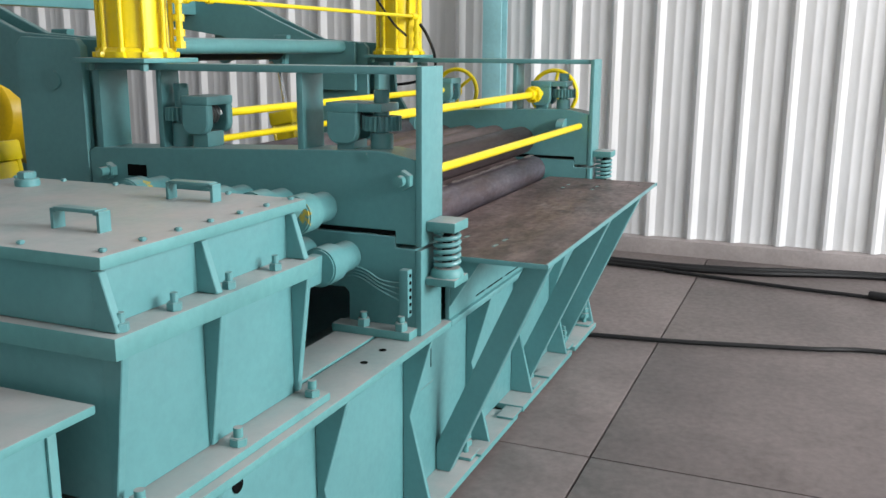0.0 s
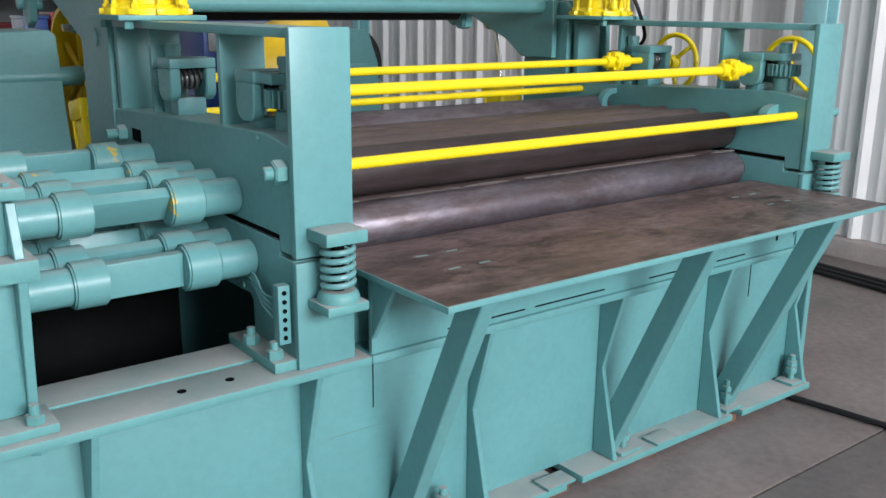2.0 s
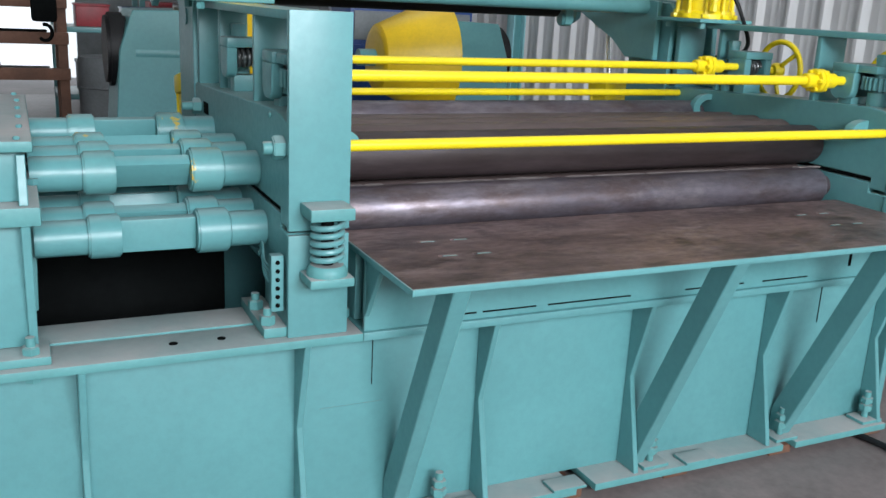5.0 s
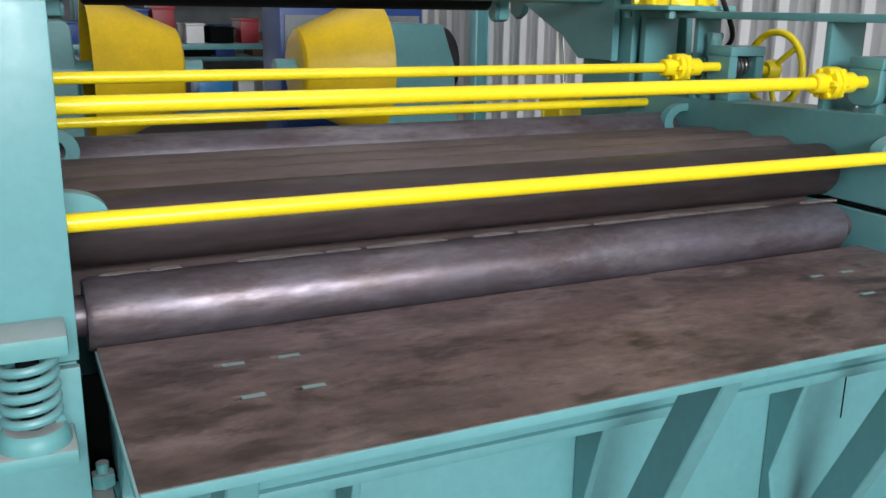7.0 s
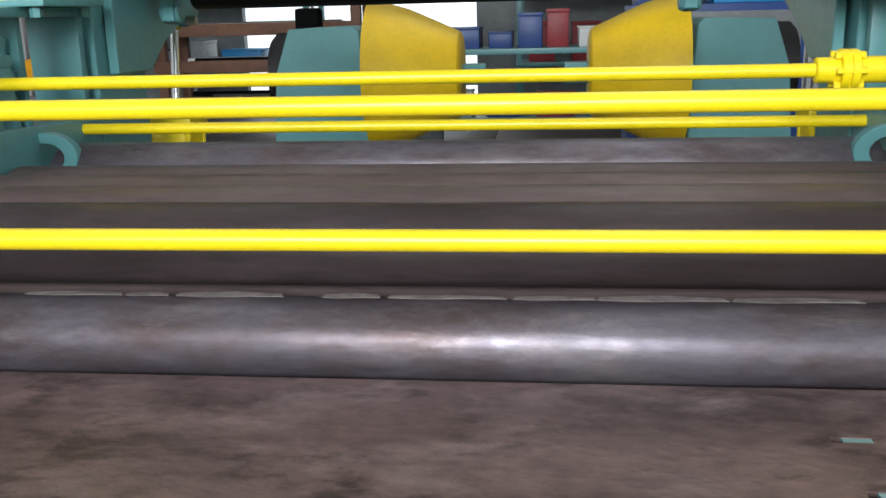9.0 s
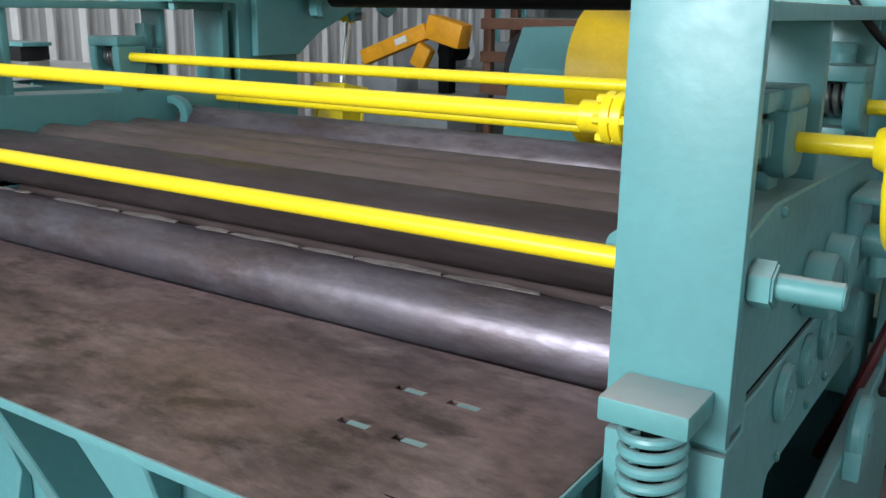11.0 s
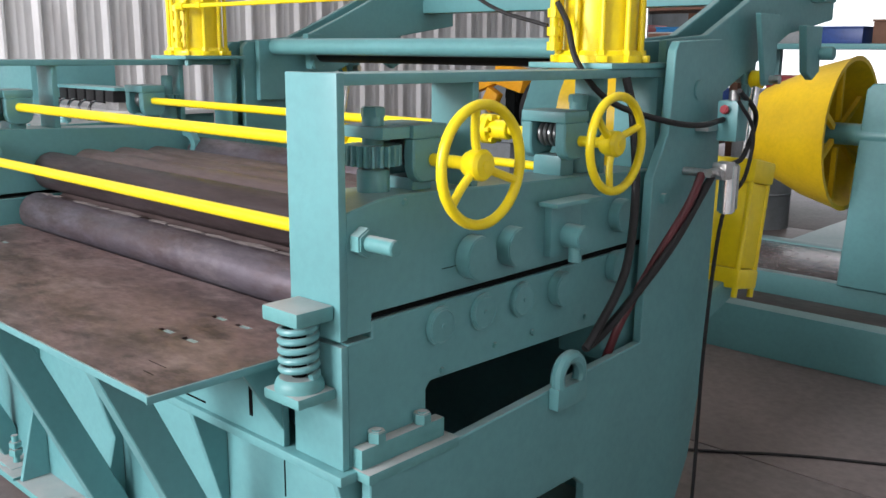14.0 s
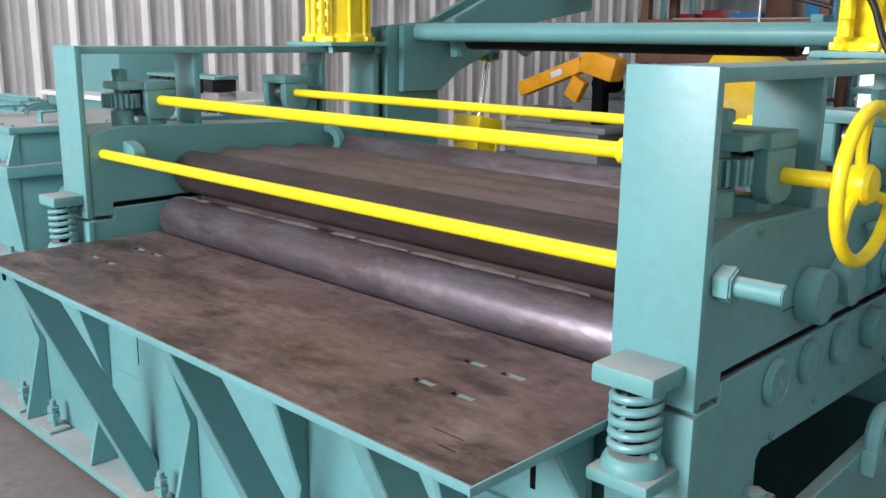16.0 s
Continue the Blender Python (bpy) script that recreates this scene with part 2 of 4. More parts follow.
def sheet_wall(x, inward, y0, y1, z1):
    """Trapezoidal sheeting along y, its ridges towards the room."""
    b = bmesh.new()
    prof, y = [], y0
    while y < y1:
        prof += [(y, 0), (y + 0.062, 0), (y + 0.068, 0.0025), (y + 0.078, 0.0025), (y + 0.084, 0), (y + 0.134, 0), (y + 0.140, 0.0025), (y + 0.150, 0.0025),
                 (y + 0.156, 0), (y + 0.2135, 0), (y + 0.2535, 0.040), (y + 0.2785, 0.040), (y + 0.3085, 0)]
        y += 0.3185
    prof.append((y, 0))
    lo = [b.verts.new((x + inward * d, yy, 0.12)) for yy, d in prof]
    hi = [b.verts.new((x + inward * d, yy, z1)) for yy, d in prof]
    back = [[b.verts.new((x - inward * 0.05, yy, z)) for yy in (prof[0][0], prof[-1][0])] for z in (0.12, z1)]
    for i in range(len(prof) - 1):
        b.faces.new((lo[i], lo[i + 1], hi[i + 1], hi[i]))
    b.faces.new((back[0][0], back[0][1], back[1][1], back[1][0]))
    b.faces.new([hi[0], *hi[1:], back[1][1], back[1][0]])
    b.faces.new([lo[0], *lo[1:], back[0][1], back[0][0]])
    b.faces.new((lo[0], hi[0], back[1][0], back[0][0]))
    b.faces.new((lo[-1], hi[-1], back[1][1], back[0][1]))
    bmesh.ops.recalc_face_normals(b, faces=list(b.faces))
    return b


structure("wall_east", sheet_wall(XW, -1, YB + 0.209, YF - 0.2, ZR), SHEET, "white trapezoidal sheet metal wall with vertical ridges", "wall")
structure("wall_west", sheet_wall(-XW, 1, YB, YF - 0.2, ZR), SHEET_GREY, "grey-white trapezoidal sheet metal wall with vertical ridges", "wall")
for sx in (1, -1):
    structure("kerb", box(min(sx * 4.44, sx * 4.62), max(sx * 4.44, sx * 4.62), YB, YF - 0.2, -0.05, 0.118, 0.01), KERB, "low concrete kerb under the sheet wall", "kerb")
gate_wall = box(-XW - 0.1, -2.15, YB - 0.1, YB + 0.06, 0, ZR, 0)
for a in ((4.15, XW + 0.1, 0, ZR), (-2.15, 4.15, 4.8, ZR)):
    box(a[0], a[1], YB - 0.1, YB + 0.06, a[2], a[3], 0, gate_wall)
structure("wall_south", gate_wall, SHEET, "sheet metal gable wall with a wide open gate", "wall")
far_wall = box(-XW - 0.1, -3.3, YF - 0.15, YF, 0, ZR, 0)
for a in ((0.3, XW + 0.1, 0, ZR), (-3.3, 0.3, 3.4, ZR)):
    box(a[0], a[1], YF - 0.15, YF, a[2], a[3], 0, far_wall)
structure("wall_north", far_wall, GREY, "dim grey gable wall with a bright gate opening", "wall")
structure("backdrop", box(-5.5, 2.5, YF + 1.2, YF + 1.3, -0.05, 5, 0), DAYLIGHT, "bright daylight outside the far gate", "backdrop")
roof = box(-XW - 0.2, -2.35, YB, YF, ZR, ZR + 0.08, 0)
for a, c in ((-1.25, 1.65), (2.75, XW + 0.2)):
    box(a, c, YB, YF, ZR, ZR + 0.08, 0, roof)
for a, c in ((-2.35, -1.25), (1.65, 2.75)):
    box(a, c, YB, -4.5, ZR, ZR + 0.08, 0, roof)
    box(a, c, 7.5, YF, ZR, ZR + 0.08, 0, roof)
for y in (-5, -1, 3, 7, 11):
    box(-XW, XW, y - 0.06, y + 0.06, ZR - 0.28, ZR - 0.002, 0, roof)
structure("ceiling", roof, STRUCT, "steel roof with two long roof lights", "ceiling")

# floor of cast slabs with sawn joints
floor = structure("floor", box(-XW - 0.1, XW + 0.1, YB - 0.1, YF + 1.3, -0.12, -0.03, 0), DARK, "brown-grey worn concrete floor with sawn joints and stains", "floor")
xs = [-4.65, -2.6, 0.75, 4.65]
ys = [-8.1, -5.2, -2.78, -0.36, 2.06, 4.48, 6.9, 9.3, 11.7, 14.3]
for xa, xb in zip(xs, xs[1:]):
    for ya, yb in zip(ys, ys[1:]):
        part("slab", box(xa + 0.004, xb - 0.004, ya + 0.004, yb - 0.004, -0.03, 0, 0.004), CONCRETE, floor)


def steel_column(y, x, sign):
    c = thing("steel_column", (x, y, 0), "pale cyan steel stanchion standing against the sheet wall", "column", "wall stanchions")
    part("flange", box(x - 0.008, x + 0.008, y - 0.075, y + 0.075, 0, ZR - 0.285, 0.002), CYAN, c)
    part("web", box(min(x, x + sign * 0.13) + 0.008, max(x, x + sign * 0.13) - 0.008, y - 0.005, y + 0.005, 0, ZR - 0.285, 0.001), TEAL, c)
    part("flange", box(x + sign * 0.13 - 0.008, x + sign * 0.13 + 0.008, y - 0.075, y + 0.075, 0, ZR - 0.285, 0.002), CYAN, c)
    part("base_plate", box(x - 0.04, x + sign * 0.13 + 0.04 if sign > 0 else x + 0.04, y - 0.13, y + 0.13, 0.0, 0.02, 0.002), TEAL, c) if sign > 0 else None
    return c


steel_column(1.32, 4.24, 1)
steel_column(6.6, 4.24, 1)
steel_column(-4.0, 4.24, 1)

# ---- the base frame ----
W = 2.30
base = thing("base_frame", (0.5, 0.6, 0), "heavy teal-painted welded steel base frame on the concrete floor", "machine base")
part("front_web", box(-1.42, 2.316, 0.10, 0.118, 0.055, 0.635, 0.002), TEAL, base)
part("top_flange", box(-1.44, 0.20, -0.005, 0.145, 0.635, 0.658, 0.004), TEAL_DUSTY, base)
part("top_flange", box(0.2005, 2.317, -0.005, 0.145, 0.635, 0.658, 0.004), TEAL_CLEAN, base)
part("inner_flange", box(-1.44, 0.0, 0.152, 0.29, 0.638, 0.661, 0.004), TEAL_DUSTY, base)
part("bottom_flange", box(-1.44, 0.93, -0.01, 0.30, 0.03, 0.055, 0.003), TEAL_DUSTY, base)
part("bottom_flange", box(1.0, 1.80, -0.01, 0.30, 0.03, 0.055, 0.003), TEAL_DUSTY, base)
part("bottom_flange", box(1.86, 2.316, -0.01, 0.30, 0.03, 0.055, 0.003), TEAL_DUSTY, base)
part("back_web", box(-1.42, 2.316, 1.30, 1.318, 0.055, 0.635, 0.002), TEAL, base)
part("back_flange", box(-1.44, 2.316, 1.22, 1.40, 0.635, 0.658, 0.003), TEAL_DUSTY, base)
part("back_foot", box(-1.44, 2.316, 1.16, 1.44, 0.03, 0.055, 0.003), TEAL, base)
# pit bottom coloured near-black to stand for the shade in there
part("pit_floor", box(-1.42, 2.3, 0.31, 1.16, 0.03, 0.05, 0), DARK, base, "tray under the rolls, blackened to paint in the pit's shade")
part("end_web", box(-1.45, -1.432, 0.119, 1.30, 0.056, 0.634, 0.002), TEAL, base)
rib_outline = [(0.099, 0.634), (-0.0, 0.634), (0.075, 0.37), (0.0, 0.056), (0.099, 0.056)]
for x in (-1.05, -0.5, 0.05, 0.61, 1.165, 1.735, 2.29):
    part("rib", prism("x", x - 0.009, x + 0.009, rib_outline, 0.002), TEAL, base)
for x in (-0.62, -0.34, 0.47, 1.25, 1.83, 2.26):
    b = rod((x, 0.045, 0.055), (x, 0.045, 0.17), 0.012, seg=12)
    hexnut((x, 0.045, 0.095), "z", 0.024, 0.025, b)
    hexnut((x, 0.045, 0.125), "z", 0.022, 0.022, b)
    box(x - 0.05, x + 0.05, 0.005, 0.085, 0.056, 0.068, 0.002, b)
    part("anchor_bolt", b, TEAL_DUSTY, base)
for x in (0.20, 0.92, 1.35, 1.82, 2.28):
    part("shim", box(x - 0.05, x + 0.05, 0.02, 0.2, 0.0, 0.03, 0.002), RUST, base)
for x in (-1.2, -0.5):
    part("shim", box(x - 0.08, x + 0.08, 0.02, 0.28, 0.0, 0.03, 0.002), RUST, base)
    part("shim", box(x - 0.08, x + 0.08, 1.2, 1.4, 0.0, 0.03, 0.002), RUST, base)
part("shim", box(2.1, 2.3, 1.2, 1.4, 0.0, 0.03, 0.002), RUST, base)
for x, y in ((0.53, -0.006), (0.9, -0.006), (1.42, -0.006)):
    part("packing_plate", box(x - 0.06, x + 0.06, y - 0.012, y + 0.06, 0.056, 0.066, 0.002), TEAL_DUSTY, base)
for x in (-0.16, -0.28):
    part("bolt_hole", rod((x, 0.07, 0.6575), (x, 0.07, 0.6595), 0.011, seg=16), DARK, base)
part("side_hole", rod((-0.86, 0.0965, 0.545), (-0.86, 0.0995, 0.545), 0.02, seg=20), DARK, base)
part("seam", box(1.985, 1.988, 0.0978, 0.0998, 0.46, 0.60, 0), DARK, base)
part("seam", box(0.11, 0.30, 0.0978, 0.0998, 0.404, 0.4055, 0), TEAL_DUSTY, base)
part("seam", box(0.265, 0.2675, 0.0978, 0.0998, 0.46, 0.60, 0), DARK, base)
# the cheek plate with its arm post on the handwheel side, and the post on the drive side
cheek = [(0.05, 0.03), (0.05, 0.634), (1.125, 0.695), (1.14, 1.18), (1.215, 1.30), (1.23, 1.535), (1.25, 1.56), (1.51, 1.57), (1.54, 1.54),
         (1.53, 0.64), (1.515, 0.42), (1.47, 0.22), (1.40, 0.09), (1.33, 0.03), (0.86, 0.03), (0.86, 0.34), (0.81, 0.38), (0.62, 0.38), (0.57, 0.34), (0.57, 0.03)]
part("cheek_plate", prism("x", 2.318, 2.347, cheek, 0.003), TEAL, base)
post = [(1.30, 0.70), (1.30, 1.535), (1.325, 1.56), (1.57, 1.57), (1.60, 1.54), (1.60, 0.66), (1.52, 0.03), (1.36, 0.03)]
part("arm_post", prism("x", 0.0, 0.035, post, 0.003), TEAL, base)
part("inner_post", prism("x", 0.13, 0.16, post, 0.003), TEAL, base)
part("inner_post", prism("x", 2.14, 2.17, post, 0.003), TEAL, base)
for x, y, z, q in ((2.347, 1.38, 1.42, 1), (0.0, 1.43, 1.42, -1), (0.16, 1.43, 1.42, 1)):
    part("pivot_cap", rod((x, y, z), (x + q * 0.006, y, z), 0.032, seg=28, bev=0.002), TEAL, base)
# added black sheets that paint the unlit depth of the pit
part("sump_liner", box(-0.585, -0.002, 0.80, 0.815, 0.056, 0.86, 0), DARK, base, "black sheet standing in for the shade inside the pit")
part("sump_liner", box(-0.585, -0.002, 0.30, 0.315, 0.056, 0.62, 0), DARK, base, "black sheet standing in for the shade inside the pit")
part("sump_liner", box(0.16, 2.14, 0.30, 0.315, 0.056, 0.80, 0), DARK, base, "black sheet standing in for the shade inside the pit")
# lifting eye
b = bmesh.new()
ring = tube([(2.363, 0.74 + 0.05 * math.cos(a), 0.705 + 0.05 * math.sin(a) - 0.005) for a in np.linspace(-0.5, math.pi + 0.5, 22)], 0.019, 10)
join(b, ring)
box(2.347, 2.379, 0.675, 0.805, 0.62, 0.68, 0.004, b)
part("lifting_eye", b, TEAL, base)

# ---- the levelling stand ----
stand = thing("levelling_machine", (1.15, 0.6, 0.658), "teal roller levelling machine with yellow rods and handwheels", "machine")
up = [(0.035, 0.947), (0.105, 0.947), (0.105, 0.987), (1.29, 0.990), (1.30, 1.175), (1.28, 1.19), (0.42, 1.222), (0.17, 1.23), (0.12, 1.225), (0.035, 1.208)]
low = [(0.035, 0.659), (0.27, 0.659), (0.27, 0.775), (0.285, 0.79), (1.0, 0.775), (1.0, 0.659), (1.24, 0.659), (1.24, 0.974), (0.105, 0.970), (0.105, 0.934), (0.035, 0.934)]
for x0, x1, s in ((0.003, 0.157, -1), (W - 0.157, W - 0.003, 1)):
    outer = x0 if s < 0 else x1
    part("upper_side", prism("x", x0, x1, up, 0.003), TEAL, stand)
    part("lower_side", prism("x", x0, x1, low, 0.003), TEAL, stand)
    part("column", box(x0 - 0.003, x1 + 0.003, 0.014, 0.0345, 0.944, 1.484, 0.003), TEAL, stand)
    part("lower_column", box(x0 - 0.003, x1 + 0.003, 0.016, 0.0345, 0.659, 0.932, 0.003), TEAL, stand)
    part("top_bar", box(x0 + 0.004, x1 - 0.004, 0.0346, 1.27, 1.459, 1.482, 0.003), TEAL, stand)
    # added black filler, painting the shade of the open gap
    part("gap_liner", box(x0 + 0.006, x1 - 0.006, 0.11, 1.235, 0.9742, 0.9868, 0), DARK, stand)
    # mid post and rear posts
    part("post", box(x0 + 0.012, x1 - 0.012, 0.43, 0.452, 1.2165, 1.459, 0.003), TEAL, stand)
    part("post", box(x0 + 0.03, x1 - 0.03, 0.99, 1.012, 1.197, 1.459, 0.003), TEAL, stand)
    part("post", box(x0 + 0.006, x1 - 0.006, 1.235, 1.265, 1.188, 1.459, 0.004), TEAL, stand)
    # foot and its bolts
    if s < 0:
        part("foot", box(outer - 0.062, outer, 0.03, 0.30, 0.659, 0.686, 0.003), TEAL_DUSTY, stand)
    else:
        part("foot", box(outer, outer + 0.03, 0.045, 0.30, 0.66, 0.706, 0.003), TEAL_DUSTY, stand)
        part("foot_plate", box(outer, outer + 0.058, 0.04, 0.322, 0.636, 0.66, 0.003), TEAL_DUSTY, stand)
    for y in ((0.10, 0.24) if s > 0 else (0.065, 0.195)):
        c, zf = (outer + 0.016, 0.706) if s > 0 else (outer - 0.045, 0.686)
        b = hexnut((c, y, zf), "z", 0.021, 0.026)
        rod((c, y, zf + 0.026), (c, y, zf + (0.029 if s > 0 else 0.045)), 0.011, seg=12, bm=b)
        part("foot_bolt", b, TEAL_DUSTY, stand)
    if s < 0:
        b = hexnut((0.186, 0.135, 0.659), "z", 0.021, 0.026)
        rod((0.186, 0.135, 0.684), (0.186, 0.135, 0.704), 0.011, seg=12, bm=b)
        part("foot_bolt", b, TEAL_DUSTY, stand)
    # tie rod nut
    o = outer
    b = hexnut((o, 0.07, 1.148), "x", 0.031, s * 0.032)
    rod((o, 0.07, 1.148), (o + s * (0.11 if s > 0 else 0.055), 0.07, 1.148), 0.017, seg=16, bev=0.002, bm=b)
    part("tie_nut", b, TEAL_DUSTY, stand)
    b = hexnut((o, 1.20, 1.115), "x", 0.029, s * 0.03)
    rod((o, 1.20, 1.115), (o + s * 0.065, 1.20, 1.115), 0.016, seg=16, bm=b)
    part("tie_nut", b, TEAL_DUSTY, stand)
    part("window", box(min(o, o + s * 0.002), max(o, o + s * 0.002), 1.05, 1.13, 1.10, 1.14, 0), DARK, stand) if s < 0 else None
    # screws and plugs
    for y, z in ((0.20, 1.213), (0.32, 0.806), (0.51, 0.822), (0.66, 0.822), (0.90, 0.812)):
        part("screw", rod((o, y, z), (o + s * 0.007, y, z), 0.0085, seg=10, bev=0.002), TEAL_DUSTY, stand)
    # spring with its pads
    cx, cy = (x0 + 0.083 if s < 0 else x1 - 0.072), -0.034
    part("spring_pad", box(cx - 0.057, cx + 0.057, cy - 0.048, 0.0135, 0.988, 1.020, 0.005), TEAL_DUSTY, stand)
    pts = [(cx + 0.037 * math.cos(a), cy + 0.037 * math.sin(a), 0.872 + 0.112 * i / 160) for i, a in enumerate(np.linspace(0, 2 * math.pi * 5.5, 161))]
    part("spring", tube(pts, 0.0075, 10), TEAL, stand, "coil spring painted over in teal")
    part("spring_pin", rod((cx, cy, 0.85), (cx, cy, 0.988), 0.016, seg=16), DARK, stand)
    b = box(cx - 0.058, cx + 0.058, cy - 0.05, 0.0155, 0.818, 0.842, 0.006)
    join(b, lathe([(0.842, 0.052), (0.852, 0.052), (0.862, 0.048), (0.868, 0.042)], (cx, cy, 0), "z", 32))
    part("spring_seat", b, TEAL_DUSTY, stand)
    # inner hooks
    ix = x1 if s < 0 else x0
    y, z, ro, ri = 0.99, 1.138, 0.060, 0.0345
    arc = [(math.sin(a), math.cos(a)) for a in np.linspace(-0.25, math.pi * 0.98, 14)]
    line = [(ix - s * (0.012 + 1.35 * ro * u), z - 0.012 + ro * v) for u, v in arc] + [(ix - s * (0.012 + 1.35 * ri * u), z - 0.012 + ri * v) for u, v in arc[::-1]]
    part("hook", prism("y", y - 0.016, y + 0.016, line, 0.002), TEAL, stand)
    dome = [(ix, 1.135)] + [(ix - s * 0.075 * math.sin(a), 1.145 + 0.038 * math.cos(a)) for a in np.linspace(0.0, math.pi / 2, 8)] + [(ix - s * 0.075, 1.135)]
    part("lug", prism("y", 0.15, 0.19, dome, 0.002), TEAL, stand)

# bearing covers on the handwheel side
for y, z, r, h in ((0.312, 0.916, 0.046, 0.013), (0.462, 0.918, 0.046, 0.012), (0.611, 0.919, 0.046, 0.014), (0.768, 0.920, 0.046, 0.032), (1.035, 0.935, 0.045, 0.03),
                   (0.414, 1.062, 0.052, 0.042), (0.556, 1.066, 0.049, 0.042), (1.04, 1.082, 0.047, 0.035)):
    b = rod((W - 0.004, y, z), (W - 0.003 + h, y, z), r, seg=36, bev=0.003)
    if h < 0.02:
        rod((W - 0.003 + h, y, z), (W + h, y, z), 0.006, seg=10, bm=b)
        b2 = tube([(W - 0.003 + h, y + r * 0.82 * math.cos(a), z + r * 0.82 * math.sin(a)) for a in np.linspace(0, 2 * math.pi, 30)[:-1]], 0.0018, 6, True)
        join(b, b2)
    part("bearing_cover", b, TEAL, stand)
b = box(W - 0.003, W + 0.02, 0.70, 0.83, 1.015, 1.15, 0.003)
box(W + 0.005, W + 0.065, 0.66, 0.86, 1.15, 1.162, 0.003, b)
rod((W + 0.02, 0.765, 1.065), (W + 0.08, 0.765, 1.065), 0.032, seg=20, bev=0.003, bm=b)
rod((W + 0.05, 0.765, 1.0), (W + 0.05, 0.765, 1.06), 0.018, seg=16, bm=b)
part("oil_cup", b, TEAL, stand)
part("crack", box(W - 0.0032, W - 0.0022, 0.32, 0.40, 1.046, 1.0475, 0), DARK, stand)

# rolls
rolls = []
for y, z, r, m, xa, xb in ((0.312, 0.918, 0.071, ROLL, 0.19, 2.10), (0.462, 0.918, 0.071, ROLL_DARK, 0.17, 2.13), (0.611, 0.918, 0.071, ROLL_DARK, 0.17, 2.13), (0.768, 0.918, 0.071, ROLL_DARK, 0.17, 2.13),
                           (0.387, 1.064, 0.072, ROLL_DARKER, 0.17, 2.13), (0.537, 1.066, 0.072, ROLL_DARK, 0.17, 2.13), (0.687, 1.062, 0.072, ROLL_DARK, 0.17, 2.13), (0.837, 1.056, 0.072, ROLL_DARK, 0.17, 2.13),
                           (1.04, 1.082, 0.070, ROLL, 0.18, 2.12), (1.04, 0.935, 0.070, ROLL_DARK, 0.18, 2.12)):
    prof = [(0.150, r * 0.55), (xa, r * 0.55), (xa, r * 0.93), (xa + 0.012, r), (xb - 0.09, r), (xb - 0.085, r * 0.985), (xb - 0.012, r * 0.985), (xb, r * 0.9), (xb, r * 0.55), (2.150, r * 0.55)]
    part("roll", lathe(prof, (0, y, z), "x", 56), m, stand, "worn brown-grey steel roll")
# flaking edge on the front roll
rng = random.Random(4)
x = 0.22
while x < 2.02:
    w = rng.uniform(0.05, 0.22)
    d = rng.uniform(0.012, 0.024)
    flake = [(x, 0.320), (x + w * 0.3, 0.318 - d * 0.3), (x + w * 0.7, 0.320), (x + w, 0.319), (x + w * 0.96, 0.326 + d * 0.5), (x + w * 0.5, 0.326 + d), (x + 0.003, 0.327 + d * 0.4)]
    part("scale_flake", prism("z", 0.984, 0.9893, flake, 0.001), FLAKE, stand, "pale flaking scale along the roll")
    x += w + (rng.uniform(0.0, 0.012) if rng.random() < 0.75 else rng.uniform(0.05, 0.12))

# yellow tie rods, worm shafts and their couplings
part("tie_rod", rod((0.157, 0.083, 1.147), (2.143, 0.083, 1.147), 0.0155, seg=20), YELLOW, stand)
part("tie_rod", rod((0.157, 1.20, 1.168), (2.143, 1.20, 1.168), 0.0145, seg=20), YELLOW, stand)
for y, z, r, xr in ((0.295, 1.308, 0.0165, 1.955), (0.848, 1.313, 0.0145, 1.92)):
    part("worm_shaft", rod((0.15, y, z), (2.16, y, z), r, seg=20), YELLOW, stand)
    prof = [(0, 0.022), (0.003, 0.026), (0.045, 0.026), (0.045, 0.040), (0.047, 0.042), (0.061, 0.042), (0.062, 0.038), (0.064, 0.038), (0.065, 0.042), (0.079, 0.042), (0.081, 0.040), (0.081, 0.027), (0.137, 0.027), (0.14, 0.024)]
    coupling = part("flange_coupling", lathe(prof, (xr, y, z), "x", 28), YELLOW, stand)
    for a in range(6):
        q = (y + 0.034 * math.cos(a * math.pi / 3), z + 0.034 * math.sin(a * math.pi / 3))
        part("coupling_bolt", hexnut((xr + 0.034, *q), "x", 0.008, 0.058), YELLOW, coupling)


